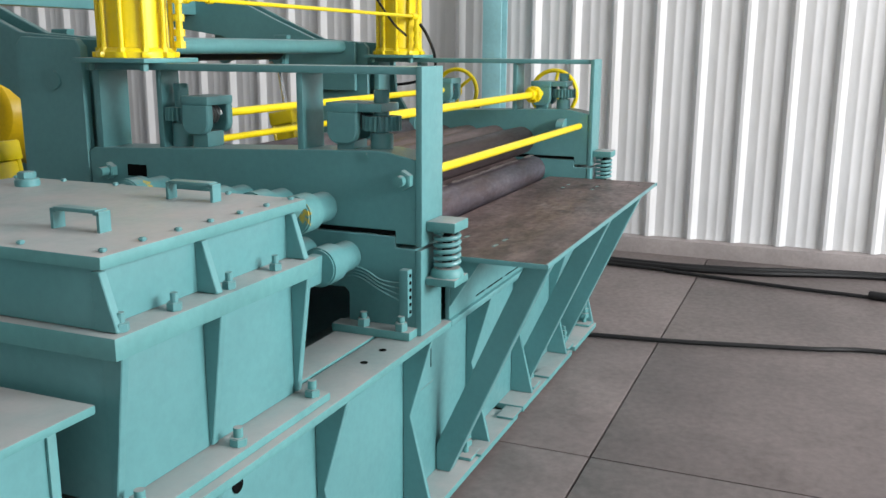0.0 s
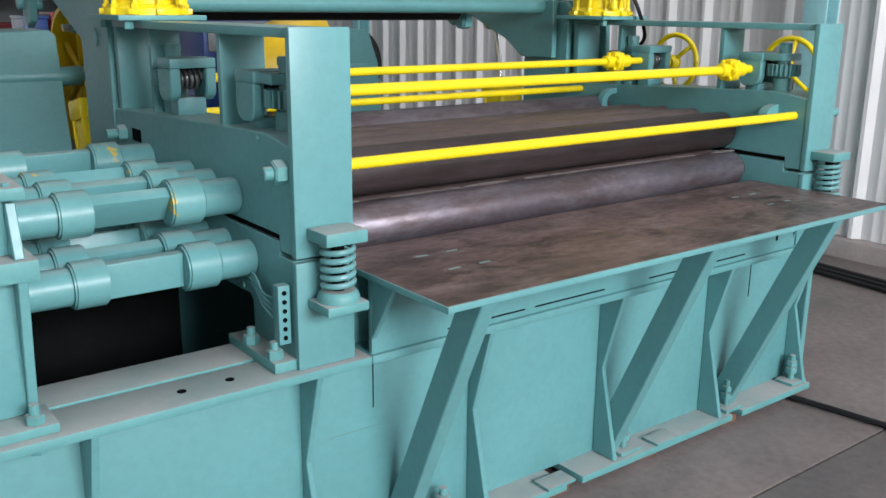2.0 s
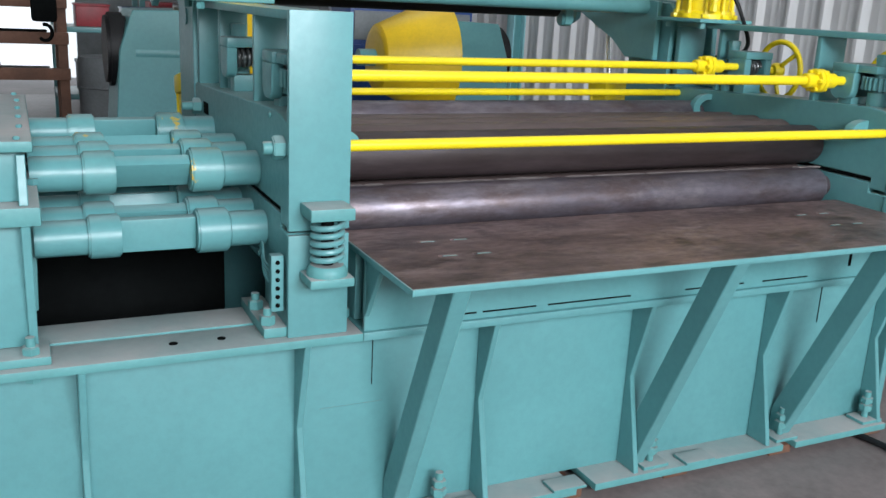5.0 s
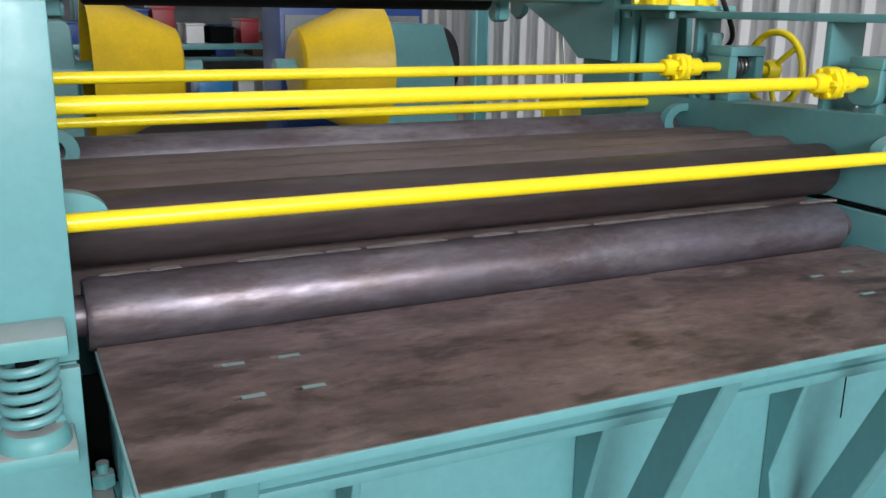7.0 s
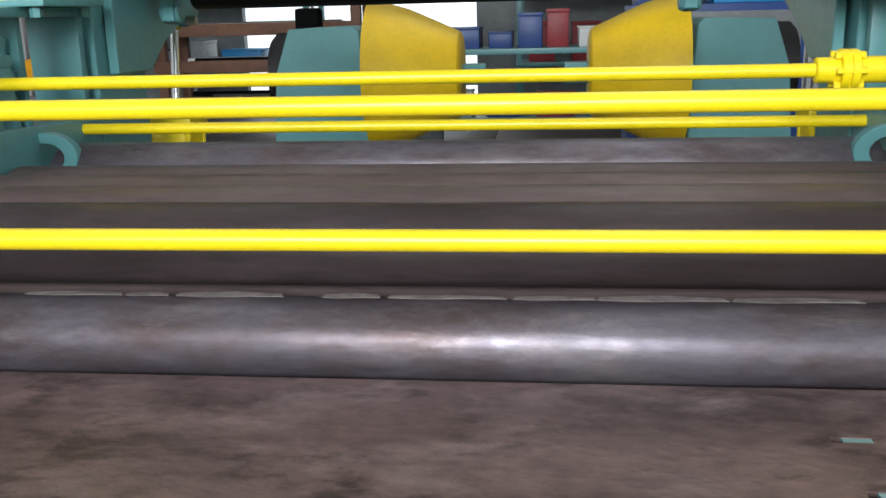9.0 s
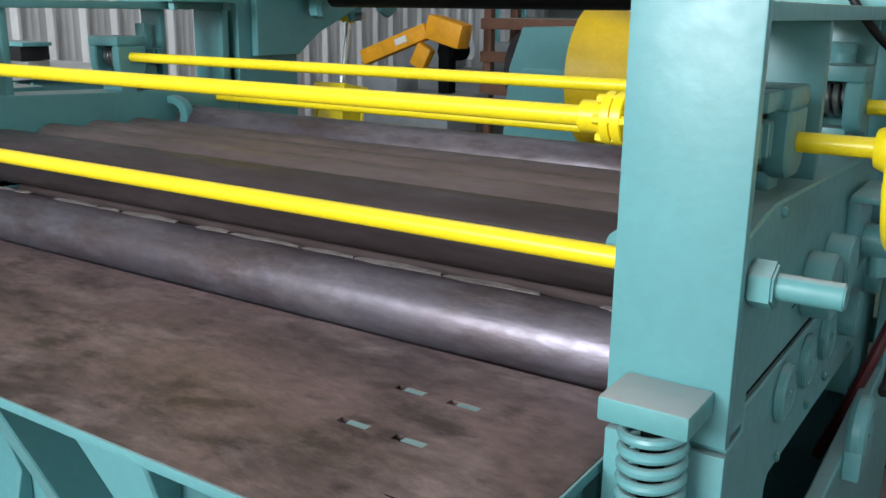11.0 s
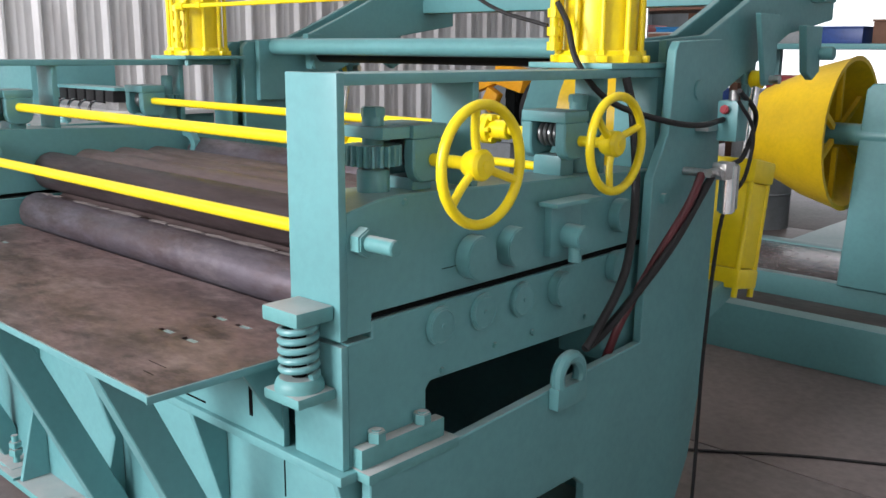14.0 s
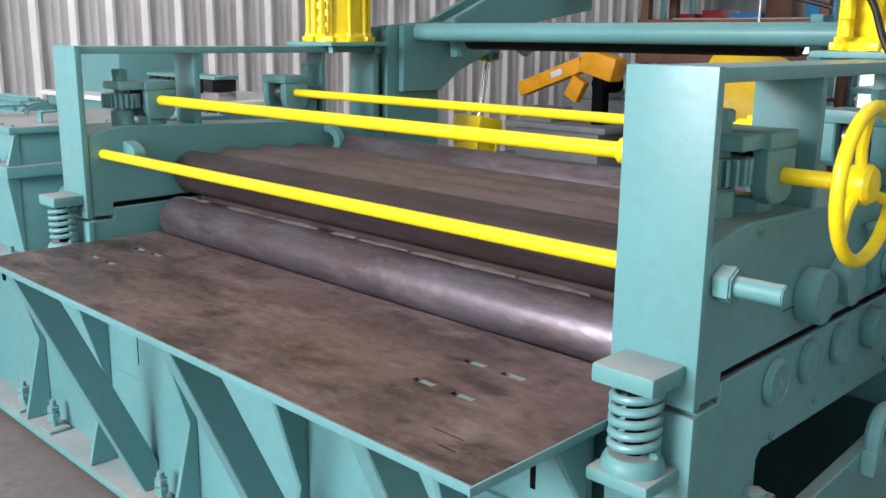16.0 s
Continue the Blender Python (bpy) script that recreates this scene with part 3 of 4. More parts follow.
def gear_unit(x, y, z, front):
    """A forked housing with its worm along x; the wheel and its spindle stand before or behind the worm."""
    d = -1 if front else 1
    g = part("gear_housing", box(x - 0.072, x + 0.072, y - 0.054, y + 0.054, z + 0.034, z + 0.064, 0.006), TEAL, stand)
    for s in (-1, 1):
        part("fork", prism("x", x + s * 0.055 - 0.0165, x + s * 0.055 + 0.0165, [(y - 0.052, z + 0.035), (y - 0.052, z - 0.03), (y - 0.044, z - 0.05), (y - 0.024, z - 0.063), (y + 0.024, z - 0.063), (y + 0.044, z - 0.05), (y + 0.052, z - 0.03), (y + 0.052, z + 0.035)], 0.004), TEAL, g)
    if front:
        part("back_plate", box(x - 0.0384, x + 0.0384, y + 0.038, y + 0.05, z - 0.04, z + 0.0339, 0.002), TEAL, g)
    pts = [(x - 0.036 + 0.072 * i / 90, y + 0.027 * math.cos(a), z + 0.027 * math.sin(a)) for i, a in enumerate(np.linspace(0, 2 * math.pi * 4.5, 91))]
    b = tube(pts, 0.0065, 8)
    rod((x - 0.04, y, z), (x + 0.04, y, z), 0.02, seg=16, bm=b)
    part("worm", b, GREASED, g, "greasy steel worm thread")
    ys = y + d * 0.105
    teeth = [(x + q * math.cos(2 * math.pi * (k + f) / 22), ys + q * math.sin(2 * math.pi * (k + f) / 22)) for k in range(22) for f, q in ((0.05, 0.049), (0.25, 0.062), (0.55, 0.062), (0.75, 0.049))]
    part("worm_wheel", prism("z", z - 0.022, z + 0.022, teeth, 0.0), TEAL, g)
    b = rod((x, ys, 1.2), (x, ys, z - 0.03), 0.036, seg=24, bev=0.003)
    rod((x, ys, z - 0.03), (x, ys, z + 0.085), 0.024, seg=20, bm=b)
    hexnut((x, ys, z + 0.078), "z", 0.027, 0.024, b)
    part("spindle", b, TEAL, g)
    if front:
        part("arm", box(x - 0.062, x + 0.062, ys - 0.03, y - 0.054, z + 0.036, z + 0.062, 0.004), TEAL, g)
    part("bracket", box(x - 0.045, x + 0.045, y - 0.03, y + 0.03, 1.2, z - 0.054, 0.003), TEAL, g)


for x in (0.088, W - 0.088):
    gear_unit(x, 0.295, 1.308, True)
    gear_unit(x, 0.848, 1.313, False)


def handwheel(x, y, z, r, turn):
    w = part("handwheel", tube([(x, y + r * math.cos(a), z + r * math.sin(a)) for a in np.linspace(0, 2 * math.pi, 49)[:-1]], 0.0115, 12, True), YELLOW, stand, "yellow three-spoked handwheel")
    part("hub", lathe([(-0.028, 0.026), (-0.01, 0.034), (0.014, 0.034), (0.022, 0.028), (0.024, 0.012), (0.026, 0.012)], (x - 0.012, y, z), "x", 28), YELLOW, w)
    for k in range(3):
        a = turn + 2 * math.pi * k / 3
        u = Vector((0, math.cos(a), math.sin(a)))
        c = Vector((x - 0.012, y, z))
        pts = smooth_path([c + u * 0.025, c + u * r * 0.5, c + u * r * 0.8 + Vector((0.006, 0, 0)), c + u * r + Vector((0.012, 0, 0))], 4)
        part("spoke", tube(pts, 0.0095, 10), YELLOW, w)
    part("axle", rod((W - 0.02, y, z), (x - 0.03, y, z), 0.0145, seg=16), YELLOW, w)


handwheel(2.425, 0.303, 1.294, 0.126, radians(100))
handwheel(2.395, 0.866, 1.298, 0.121, radians(20))

# lubrication manifold on the drive side
man = part("oil_manifold", box(-0.036, -0.004, 0.045, 0.075, 0.725, 0.875, 0.002), TEAL, stand, "teal oil distributor block with small ports")
for k in range(6):
    part("port", rod((-0.02, 0.0425, 0.742 + 0.023 * k), (-0.02, 0.046, 0.742 + 0.023 * k), 0.006, seg=10), DARK, man)
for k in range(4):
    pts = smooth_path([(-0.02, 0.075, 0.77 + 0.02 * k), (-0.03, 0.14, 0.80 + 0.012 * k), (-0.015, 0.24, 0.835 + 0.01 * k), (-0.012, 0.36 + 0.04 * k, 0.815 + 0.01 * k), (0.0, 0.46 + 0.05 * k, 0.85)])
    part("oil_pipe", tube(pts, 0.0035, 6), TEAL, man)

# ---- the entry table ----
table = thing("entry_table", (1.15, -0.06, 0.66), "brown scaled steel entry table with teal edge and slots", "machine table")
slots = [(x, y) for x in (0.40, 0.50, 1.79, 1.89) for y in (-0.082, 0.062)]
xs = sorted({0.20, 2.132, *(x + d for x, _ in slots for d in (-0.027, 0.027))})
ys = sorted({-0.320, 0.232, *(y + d for _, y in slots for d in (-0.008, 0.008))})
b = bmesh.new()
vs = {(i, j): b.verts.new((x, y, 0.880)) for i, x in enumerate(xs) for j, y in enumerate(ys)}
for i in range(len(xs) - 1):
    for j in range(len(ys) - 1):
        mx, my = (xs[i] + xs[i + 1]) / 2, (ys[j] + ys[j + 1]) / 2
        if not any(abs(mx - sx) < 0.027 and abs(my - sy) < 0.008 for sx, sy in slots):
            b.faces.new((vs[i, j], vs[i + 1, j], vs[i + 1, j + 1], vs[i, j + 1]))
out = bmesh.ops.extrude_face_region(b, geom=list(b.faces))
bmesh.ops.translate(b, verts=[v for v in out["geom"] if isinstance(v, bmesh.types.BMVert)], vec=(0, 0, -0.016))
bmesh.ops.recalc_face_normals(b, faces=list(b.faces))
part("tabletop", b, PLATE, table, "brown scaled and scratched steel plate")
part("front_edge", box(0.20, 2.132, -0.326, -0.3205, 0.863, 0.8795, 0.002), TEAL, table)
for x in (0.195, 2.1325):
    part("side_edge", box(x, x + 0.0045, -0.33, 0.22, 0.863, 0.8795, 0.001), TEAL, table)
for x in (0.45, 1.84):
    part("slot_backing", box(x - 0.085, x + 0.085, -0.12, 0.11, 0.848, 0.8635, 0.002), TEAL, table)
for x, y in slots:
    part("slot_liner", box(x - 0.012, x + 0.0268, y - 0.0078, y + 0.0078, 0.8636, 0.8785, 0), TEAL, table)
part("front_plate", box(0.205, 2.112, 0.006, 0.022, 0.659, 0.8635, 0.002), TEAL, table)
part("end_plate", prism("x", 0.2055, 0.2195, [(-0.10, 0.8635), (0.0055, 0.70), (0.0055, 0.8635)], 0.002), TEAL, table)
part("end_plate", prism("x", 2.098, 2.112, [(-0.10, 0.8635), (0.0055, 0.70), (0.0055, 0.8635)], 0.002), TEAL, table)
for xa, xb in ((0.45, 0.54), (0.56, 0.735), (0.775, 1.07), (1.28, 1.52), (1.60, 1.80)):
    part("open_seam", box(xa, xb, 0.0045, 0.0058, 0.676, 0.6805, 0), DARK, table)
part("notch", box(1.985, 1.997, 0.0042, 0.0058, 0.70, 0.775, 0), DARK, table)
part("rail", box(0.21, 2.10, 0.10, 0.22, 0.659, 0.86, 0.003), TEAL, table)
for x in (0.335, 1.20, 1.85):
    b = prism("x", x - 0.024, x + 0.024, [(-0.312, 0.8635), (-0.225, 0.8635), (0.097, 0.15), (0.097, 0.056), (0.045, 0.056)], 0.003)
    part("brace", b, TEAL, table)
for k, (x, y, l) in enumerate(((1.95, -0.22, 0.07), (2.0, -0.26, 0.04))):
    part("scratch", box(x, x + l, y, y + 0.002, 0.8795, 0.8804, 0), DARK, table)

# ---- the drive: gearbox, its motor bed and the spindles ----
gear = thing("gearbox", (-0.95, 0.55, 0.658), "large teal ribbed gearbox with dusty bolted lid", "gearbox")
gx0, gx1, gy0, gy1 = -1.262, -0.575, 0.078, 1.0
part("lower_case", box(gx0 + 0.015, gx1 - 0.015, gy0 + 0.02, gy1 - 0.02, 0.68, 0.985, 0.006), TEAL, gear)
part("upper_case", box(gx0 + 0.015, gx1 - 0.015, gy0 + 0.03, gy1 - 0.03, 1.03, 1.150, 0.006), TEAL, gear)
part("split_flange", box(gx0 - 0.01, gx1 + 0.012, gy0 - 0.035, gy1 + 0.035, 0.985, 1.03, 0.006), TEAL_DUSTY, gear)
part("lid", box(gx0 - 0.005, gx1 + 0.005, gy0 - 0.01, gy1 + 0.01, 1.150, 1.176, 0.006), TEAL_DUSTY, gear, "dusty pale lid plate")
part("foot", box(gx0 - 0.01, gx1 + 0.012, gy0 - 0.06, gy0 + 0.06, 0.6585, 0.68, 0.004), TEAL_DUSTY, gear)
part("foot", box(gx0 - 0.01, gx1 + 0.012, gy1 - 0.06, gy1 + 0.3, 0.6585, 0.68, 0.004), TEAL_DUSTY, gear)
for x in (gx0 + 0.022, -0.945, gx1 - 0.022):
    part("lower_rib", prism("x", x - 0.010, x + 0.010, [(gy0 + 0.02, 0.985), (gy0 - 0.028, 0.985), (gy0 + 0.010, 0.685), (gy0 + 0.02, 0.685)], 0.002), TEAL, gear)
    part("upper_rib", prism("x", x - 0.010, x + 0.010, [(gy0 + 0.031, 1.142), (gy0 + 0.012, 1.142), (gy0 - 0.022, 1.031), (gy0 + 0.031, 1.031)], 0.002), TEAL, gear)
for y in (0.35, 0.6, 0.85):
    part("end_rib", prism("y", y - 0.009, y + 0.009, [(gx1 - 0.015, 0.985), (gx1 + 0.004, 0.985), (gx1 - 0.005, 0.685), (gx1 - 0.015, 0.685)], 0.002), TEAL, gear)
for x in (-1.23, -1.08, -0.90, -0.72):
    b = hexnut((x, gy0 - 0.012, 1.03), "z", 0.016, 0.017)
    rod((x, gy0 - 0.012, 1.047), (x, gy0 - 0.012, 1.066), 0.008, seg=10, bm=b)
    part("flange_bolt", b, TEAL, gear)
for y in (0.3, 0.5, 0.7, 0.9):
    part("flange_bolt", hexnut((gx1 + 0.002, y, 1.03), "z", 0.014, 0.016), TEAL, gear)
for x in (-0.605, -0.92, -1.235):
    b = hexnut((x, gy0 - 0.032, 0.68), "z", 0.021, 0.02)
    rod((x, gy0 - 0.032, 0.70), (x, gy0 - 0.032, 0.722), 0.011, seg=12, bm=b)
    part("foot_bolt", b, TEAL_DUSTY, gear)
    part("lower_nut", hexnut((x, gy0 - 0.032, 0.611), "z", 0.02, 0.0235), TEAL_DUSTY, gear)
for i in range(7):
    for y in (gy0 + 0.015, gy1 - 0.015):
        part("lid_screw", rod((gx0 + 0.03 + i * 0.105, y, 1.176), (gx0 + 0.03 + i * 0.105, y, 1.184), 0.008, seg=8, bev=0.002), TEAL, gear)
for y in (0.28, 0.46, 0.64, 0.82):
    for x in (gx0 + 0.02, gx1 - 0.02):
        part("lid_screw", rod((x, y, 1.176), (x, y, 1.184), 0.008, seg=8, bev=0.002), TEAL, gear)
for x, ya, yb in ((-0.70, 0.24, 0.37), (-1.09, 0.22, 0.34)):
    pts = [(x, ya, 1.166), (x, ya, 1.212), (x, ya + 0.008, 1.218), (x, yb - 0.008, 1.218), (x, yb, 1.212), (x, yb, 1.166)]
    b = bmesh.new()
    for p, q in zip(pts, pts[1:]):
        d = Vector(q) - Vector(p)
        piece = box(-0.016, 0.016, -0.004, 0.004, -d.length / 2 - 0.003, d.length / 2 + 0.003, 0.001)
        m = d.to_track_quat("Z", "X").to_matrix().to_4x4()
        piece.transform(Matrix.Translation((Vector(p) + Vector(q)) / 2) @ Matrix.Rotation(0 if abs(d.z) > abs(d.y) else math.pi / 2, 4, "X"))
        join(b, piece)
    part("lid_handle", b, TEAL, gear)
b = rod((-0.69, 0.85, 1.168), (-0.69, 0.85, 1.195), 0.032, seg=24, bev=0.003)
hexnut((-0.69, 0.85, 1.195), "z", 0.024, 0.018, b)
part("filler_cap", b, TEAL, gear)

bed = thing("motor_bed", (-1.9, 0.55, 0), "teal fabricated motor bed beside the gearbox", "machine base")
part("front_plate", box(-2.42, -1.34, 0.135, 0.153, 0.0, 0.882, 0.002), TEAL, bed)
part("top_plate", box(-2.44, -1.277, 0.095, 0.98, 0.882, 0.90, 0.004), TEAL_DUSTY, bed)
part("back_plate", box(-2.42, -1.455, 0.93, 0.948, 0.0, 0.882, 0.002), TEAL, bed)
part("end_plate", box(-2.42, -2.402, 0.154, 0.929, 0.0, 0.882, 0.002), TEAL, bed)
part("weld_strip", box(-1.362, -1.341, 0.128, 0.1348, 0.0, 0.875, 0.003), TEAL_WORN, bed)
mot = thing("electric_motor", (-1.85, 0.62, 0.90), "teal finned electric motor on its bed", "motor")
fins = [(0.62 + q * math.cos(2 * math.pi * (k + f) / 20), 1.06 + q * math.sin(2 * math.pi * (k + f) / 20)) for k in range(20) for f, q in ((0.0, 0.128), (0.3, 0.128), (0.38, 0.15), (0.6, 0.15), (0.7, 0.128))]
part("housing", prism("x", -2.12, -1.70, fins, 0.0), TEAL, mot)
part("fan_cover", rod((-2.24, 0.62, 1.06), (-2.1205, 0.62, 1.06), 0.14, seg=32, bev=0.012), TEAL, mot)
part("end_shield", rod((-1.6995, 0.62, 1.06), (-1.62, 0.62, 1.06), 0.13, seg=32, bev=0.012), TEAL, mot)
part("foot", box(-2.1, -1.72, 0.48, 0.76, 0.9, 0.93, 0.004), TEAL, mot)
part("coupling", rod((-1.6195, 0.62, 1.06), (-1.295, 0.62, 1.06), 0.06, seg=24, bev=0.004), TEAL, mot)

for k, (y, z) in enumerate(((0.272, 0.895), (0.425, 0.895), (0.575, 0.895), (0.735, 0.895), (0.352, 1.046), (0.502, 1.048), (0.652, 1.05), (0.98, 1.06))):
    d = thing("drive_spindle", (-0.3, y, z), "teal coupling spindle with worn yellow patches" if z > 1 else "teal coupling spindle between gearbox and roll", "drive shaft", "spindles between gearbox and rolls")
    m = TEAL_WORN if z > 1 else TEAL
    part("shaft_end", rod((-0.58, y, z), (-0.455, y, z), 0.046, seg=28, bev=0.003), TEAL, d)
    part("sleeve", rod((-0.455, y, z), (-0.375, y, z), 0.057, seg=32, bev=0.005), m, d)
    bar = box(-0.375, -0.185, -0.017, 0.017, -0.044, 0.044, 0.005)
    bar.transform(Matrix.Translation((0, y, z)) @ Matrix.Rotation(radians((4, 30, -8, 15, 38, 20, -30, 10)[k]), 4, "X"))
    part("bar", bar, TEAL, d)
    part("sleeve", rod((-0.185, y, z), (-0.10, y, z), 0.060, seg=32, bev=0.005), m, d)
    part("shaft_end", rod((-0.10, y, z), (0.004, y, z), 0.048, seg=28, bev=0.004), TEAL, d)

# ---- pneumatic cylinders on top ----
def cylinder(cx, cy, side):
    z0 = 1.483
    c = thing("pneumatic_cylinder", (cx, cy, z0), "big lemon-yellow pneumatic cylinder with tie bolts", "cylinder", "cylinders on the levelling machine")
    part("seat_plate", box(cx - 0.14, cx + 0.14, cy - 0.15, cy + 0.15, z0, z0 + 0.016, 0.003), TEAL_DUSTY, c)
    prof = [(z0 + 0.016, 0.128), (z0 + 0.036, 0.128), (z0 + 0.048, 0.118), (z0 + 0.05, 0.104), (z0 + 0.50, 0.104), (z0 + 0.50, 0.125), (z0 + 0.55, 0.125)]
    part("barrel", lathe(prof, (cx, cy, 0), "z", 40), YELLOW, c)
    for k in range(10):
        a = 2 * math.pi * (k + 0.5) / 10
        x, y = cx + 0.119 * math.cos(a), cy + 0.119 * math.sin(a)
        b = rod((x, y, z0 + 0.03), (x, y, z0 + 0.54), 0.0085, seg=10)
        lug = box(-0.02, 0.024, -0.016, 0.016, z0 + 0.0165, z0 + 0.036, 0.004)
        lug.transform(Matrix.Translation((x, y, 0)) @ Matrix.Rotation(a, 4, "Z"))
        join(b, lug)
        hexnut((x, y, z0 + 0.036), "z", 0.015, 0.014, b)
        part("tie_bolt", b, YELLOW, c)
    for x in (cx - 0.1, cx + 0.1):
        for y in (cy - 0.115, cy + 0.115):
            part("seat_bolt", hexnut((x, y, z0 - 0.026), "z", 0.015, 0.024), TEAL_DUSTY, c)
    fx, fy = cx + side * 0.065, cy - 0.135
    b = rod((fx, fy, z0 + 0.05), (fx, fy, z0 + 0.22), 0.012, seg=14)
    for z in (0.06, 0.10, 0.15, 0.21):
        rod((fx, fy, z0 + z - 0.012), (fx, fy, z0 + z + 0.012), 0.019, seg=8, bm=b)
    rod((fx, fy + 0.03, z0 + 0.21), (fx + side * 0.05, fy - 0.005, z0 + 0.21), 0.011, seg=12, bm=b)
    part("valve_fitting", b, YELLOW, c)
    return c


cylinder(0.075, 1.122, 1)
cylinder(2.165, 1.118, -1)
pipe = thing("air_pipe", (1.12, 0.985, 1.70), "thin yellow air pipe joining the two cylinders", "pipe")
b = tube([(0.14, 0.987, 1.57), (0.14, 0.987, 1.685), (0.155, 0.987, 1.70), (2.085, 0.985, 1.70), (2.10, 0.985, 1.685), (2.10, 0.985, 1.62)], 0.0085, 10)
part("run", b, YELLOW, pipe)
b = rod((0.14, 0.987, 1.70), (0.2, 0.987, 1.70), 0.015, seg=8)
rod((2.04, 0.985, 1.70), (2.10, 0.985, 1.70), 0.015, seg=8, bm=b)
rod((0.30, 0.987, 1.70), (0.33, 0.987, 1.70), 0.014, seg=8, bm=b)
part("union", b, YELLOW, pipe)

# ---- the swing arm behind ----
arm = thing("swing_arm", (1.15, 1.6, 1.4), "dark teal swing arm frame with cross tube and rubber roller", "machine arm")
armo = [(1.36, 1.30), (1.36, 1.565), (1.62, 1.585), (1.86, 1.685), (2.34, 1.90), (2.66, 1.90), (2.66, 1.66), (2.25, 1.60), (1.88, 1.45), (1.70, 1.38), (1.58, 1.30)]
for x0 in (0.045, 0.165, 2.10, 2.215):
    part("arm_plate", prism("x", x0, x0 + 0.028, armo, 0.003), TEAL, arm)
part("cross_tube", rod((0.194, 1.45, 1.54), (2.099, 1.45, 1.54), 0.035, seg=32), TEAL, arm)
part("cross_beam", box(0.0, 2.30, 2.42, 2.53, 1.72, 1.81, 0.006), TEAL, arm)
part("rubber_roller", rod((0.33, 1.62, 1.52), (1.72, 1.62, 1.52), 0.048, seg=36, bev=0.004), BLACK, arm, "black rubber-covered pressure roller")
part("roller_shaft", rod((0.16, 1.62, 1.52), (2.14, 1.62, 1.52), 0.018, seg=20), STEEL, arm)
for x in (0.25, 1.78):
    part("hanger", prism("x", x - 0.02, x + 0.02, [(1.58, 1.60), (1.60, 1.44), (1.64, 1.43), (1.68, 1.46), (1.66, 1.60)], 0.003), TEAL, arm)
    part("cap", rod((x - 0.03, 1.635, 1.465), (x + 0.03, 1.635, 1.465), 0.032, seg=20, bev=0.004), TEAL, arm)
for x in (0.115, 2.262):
    for dx in (-0.035, 0.035):
        part("clevis", prism("x", x + dx - 0.01, x + dx + 0.01, [(1.85, 1.66), (1.93, 1.42), (2.0, 1.42), (2.01, 1.66)], 0.004), TEAL, arm)
    part("clevis_pin", rod((x - 0.08, 1.965, 1.44), (x + 0.08, 1.965, 1.44), 0.014, seg=14), STEEL, arm)
for x in (0.03, 2.30):
    part("guide_lug", prism("x", min(x, x - 0.03), max(x, x - 0.03) + 0.0, [(2.26, 1.63), (2.30, 1.46), (2.36, 1.43), (2.42, 1.46), (2.42, 1.63)], 0.004), TEAL, arm)
    part("guide_pin", rod((x - 0.05, 2.42, 1.53), (x + 0.05, 2.42, 1.53), 0.025, seg=18, bev=0.004), TEAL, arm)

for x in (0.115, 2.262):
    l = thing("lift_cylinder", (x, 1.84, 0.76), "yellow lift cylinder with chrome piston rod under the arm", "cylinder", "lift cylinders")
    p, q = Vector((x, 1.965, 1.44)), Vector((x, 1.84, 0.74))
    d = (q - p).normalized()
    part("piston_rod", rod(p + d * 0.015, p + d * 0.36, 0.014, seg=18), CHROME, l)
    part("rod_eye", rod(p + Vector((-0.022, 0, 0)), p + Vector((0.022, 0, 0)), 0.03, seg=20, bev=0.003), YELLOW, l)
    turn = (-d).to_track_quat("Z", "X").to_matrix().to_4x4()
    for name, s0, s1, w in (("head", 0.28, 0.36, 0.082), ("barrel", 0.36, 0.66, 0.070), ("tail", 0.66, 0.73, 0.080)):
        b = box(-w, w, -w, w, -(s1 - s0) / 2, (s1 - s0) / 2, 0.012)
        b.transform(Matrix.Translation(p + d * (s0 + s1) / 2) @ turn)
        part(name, b, YELLOW, l)
    for a, c in ((-1, -1), (-1, 1), (1, -1), (1, 1)):
        b = rod((a * 0.066, c * 0.066, -0.24), (a * 0.066, c * 0.066, 0.24), 0.011, seg=10)
        b.transform(Matrix.Translation(p + d * 0.52) @ turn)
        part("tie_bolt", b, YELLOW, l)
    part("foot_bracket", prism("x", x - 0.03, x + 0.03, [(1.80, 0.76), (1.48, 0.70), (1.48, 0.58), (1.88, 0.70)], 0.004), TEAL, l)

# ---- air valve, hoses ----
val = thing("air_regulator", (2.42, 1.35, 1.2), "teal air valve with red knob and steel filter on the post", "valve")
part("bracket", box(2.347, 2.39, 1.37, 1.51, 1.30, 1.325, 0.003), STEEL, val)
part("valve_body", box(2.385, 2.45, 1.43, 1.50, 1.27, 1.39, 0.005), TEAL, val)
part("knob", rod((2.415, 1.424, 1.362), (2.415, 1.407, 1.367), 0.013, seg=14, bev=0.004), RED, val, "red knob")
part("cap", rod((2.42, 1.46, 1.39), (2.42, 1.46, 1.42), 0.014, seg=14, bev=0.003), STEEL, val)
b = rod((2.347, 1.32, 1.185), (2.47, 1.32, 1.185), 0.012, seg=14)
rod((2.445, 1.28, 1.19), (2.445, 1.46, 1.19), 0.013, seg=14, bm=b)
box(2.425, 2.47, 1.34, 1.40, 1.165, 1.215, 0.004, b)
part("manifold", b, STEEL, val)
part("filter_bowl", rod((2.45, 1.40, 1.21), (2.45, 1.40, 1.06), 0.026, seg=22, bev=0.006), CHROME, val)
part("filter_guard", box(2.43, 2.466, 1.435, 1.441, 1.07, 1.19, 0.002), STEEL, val)


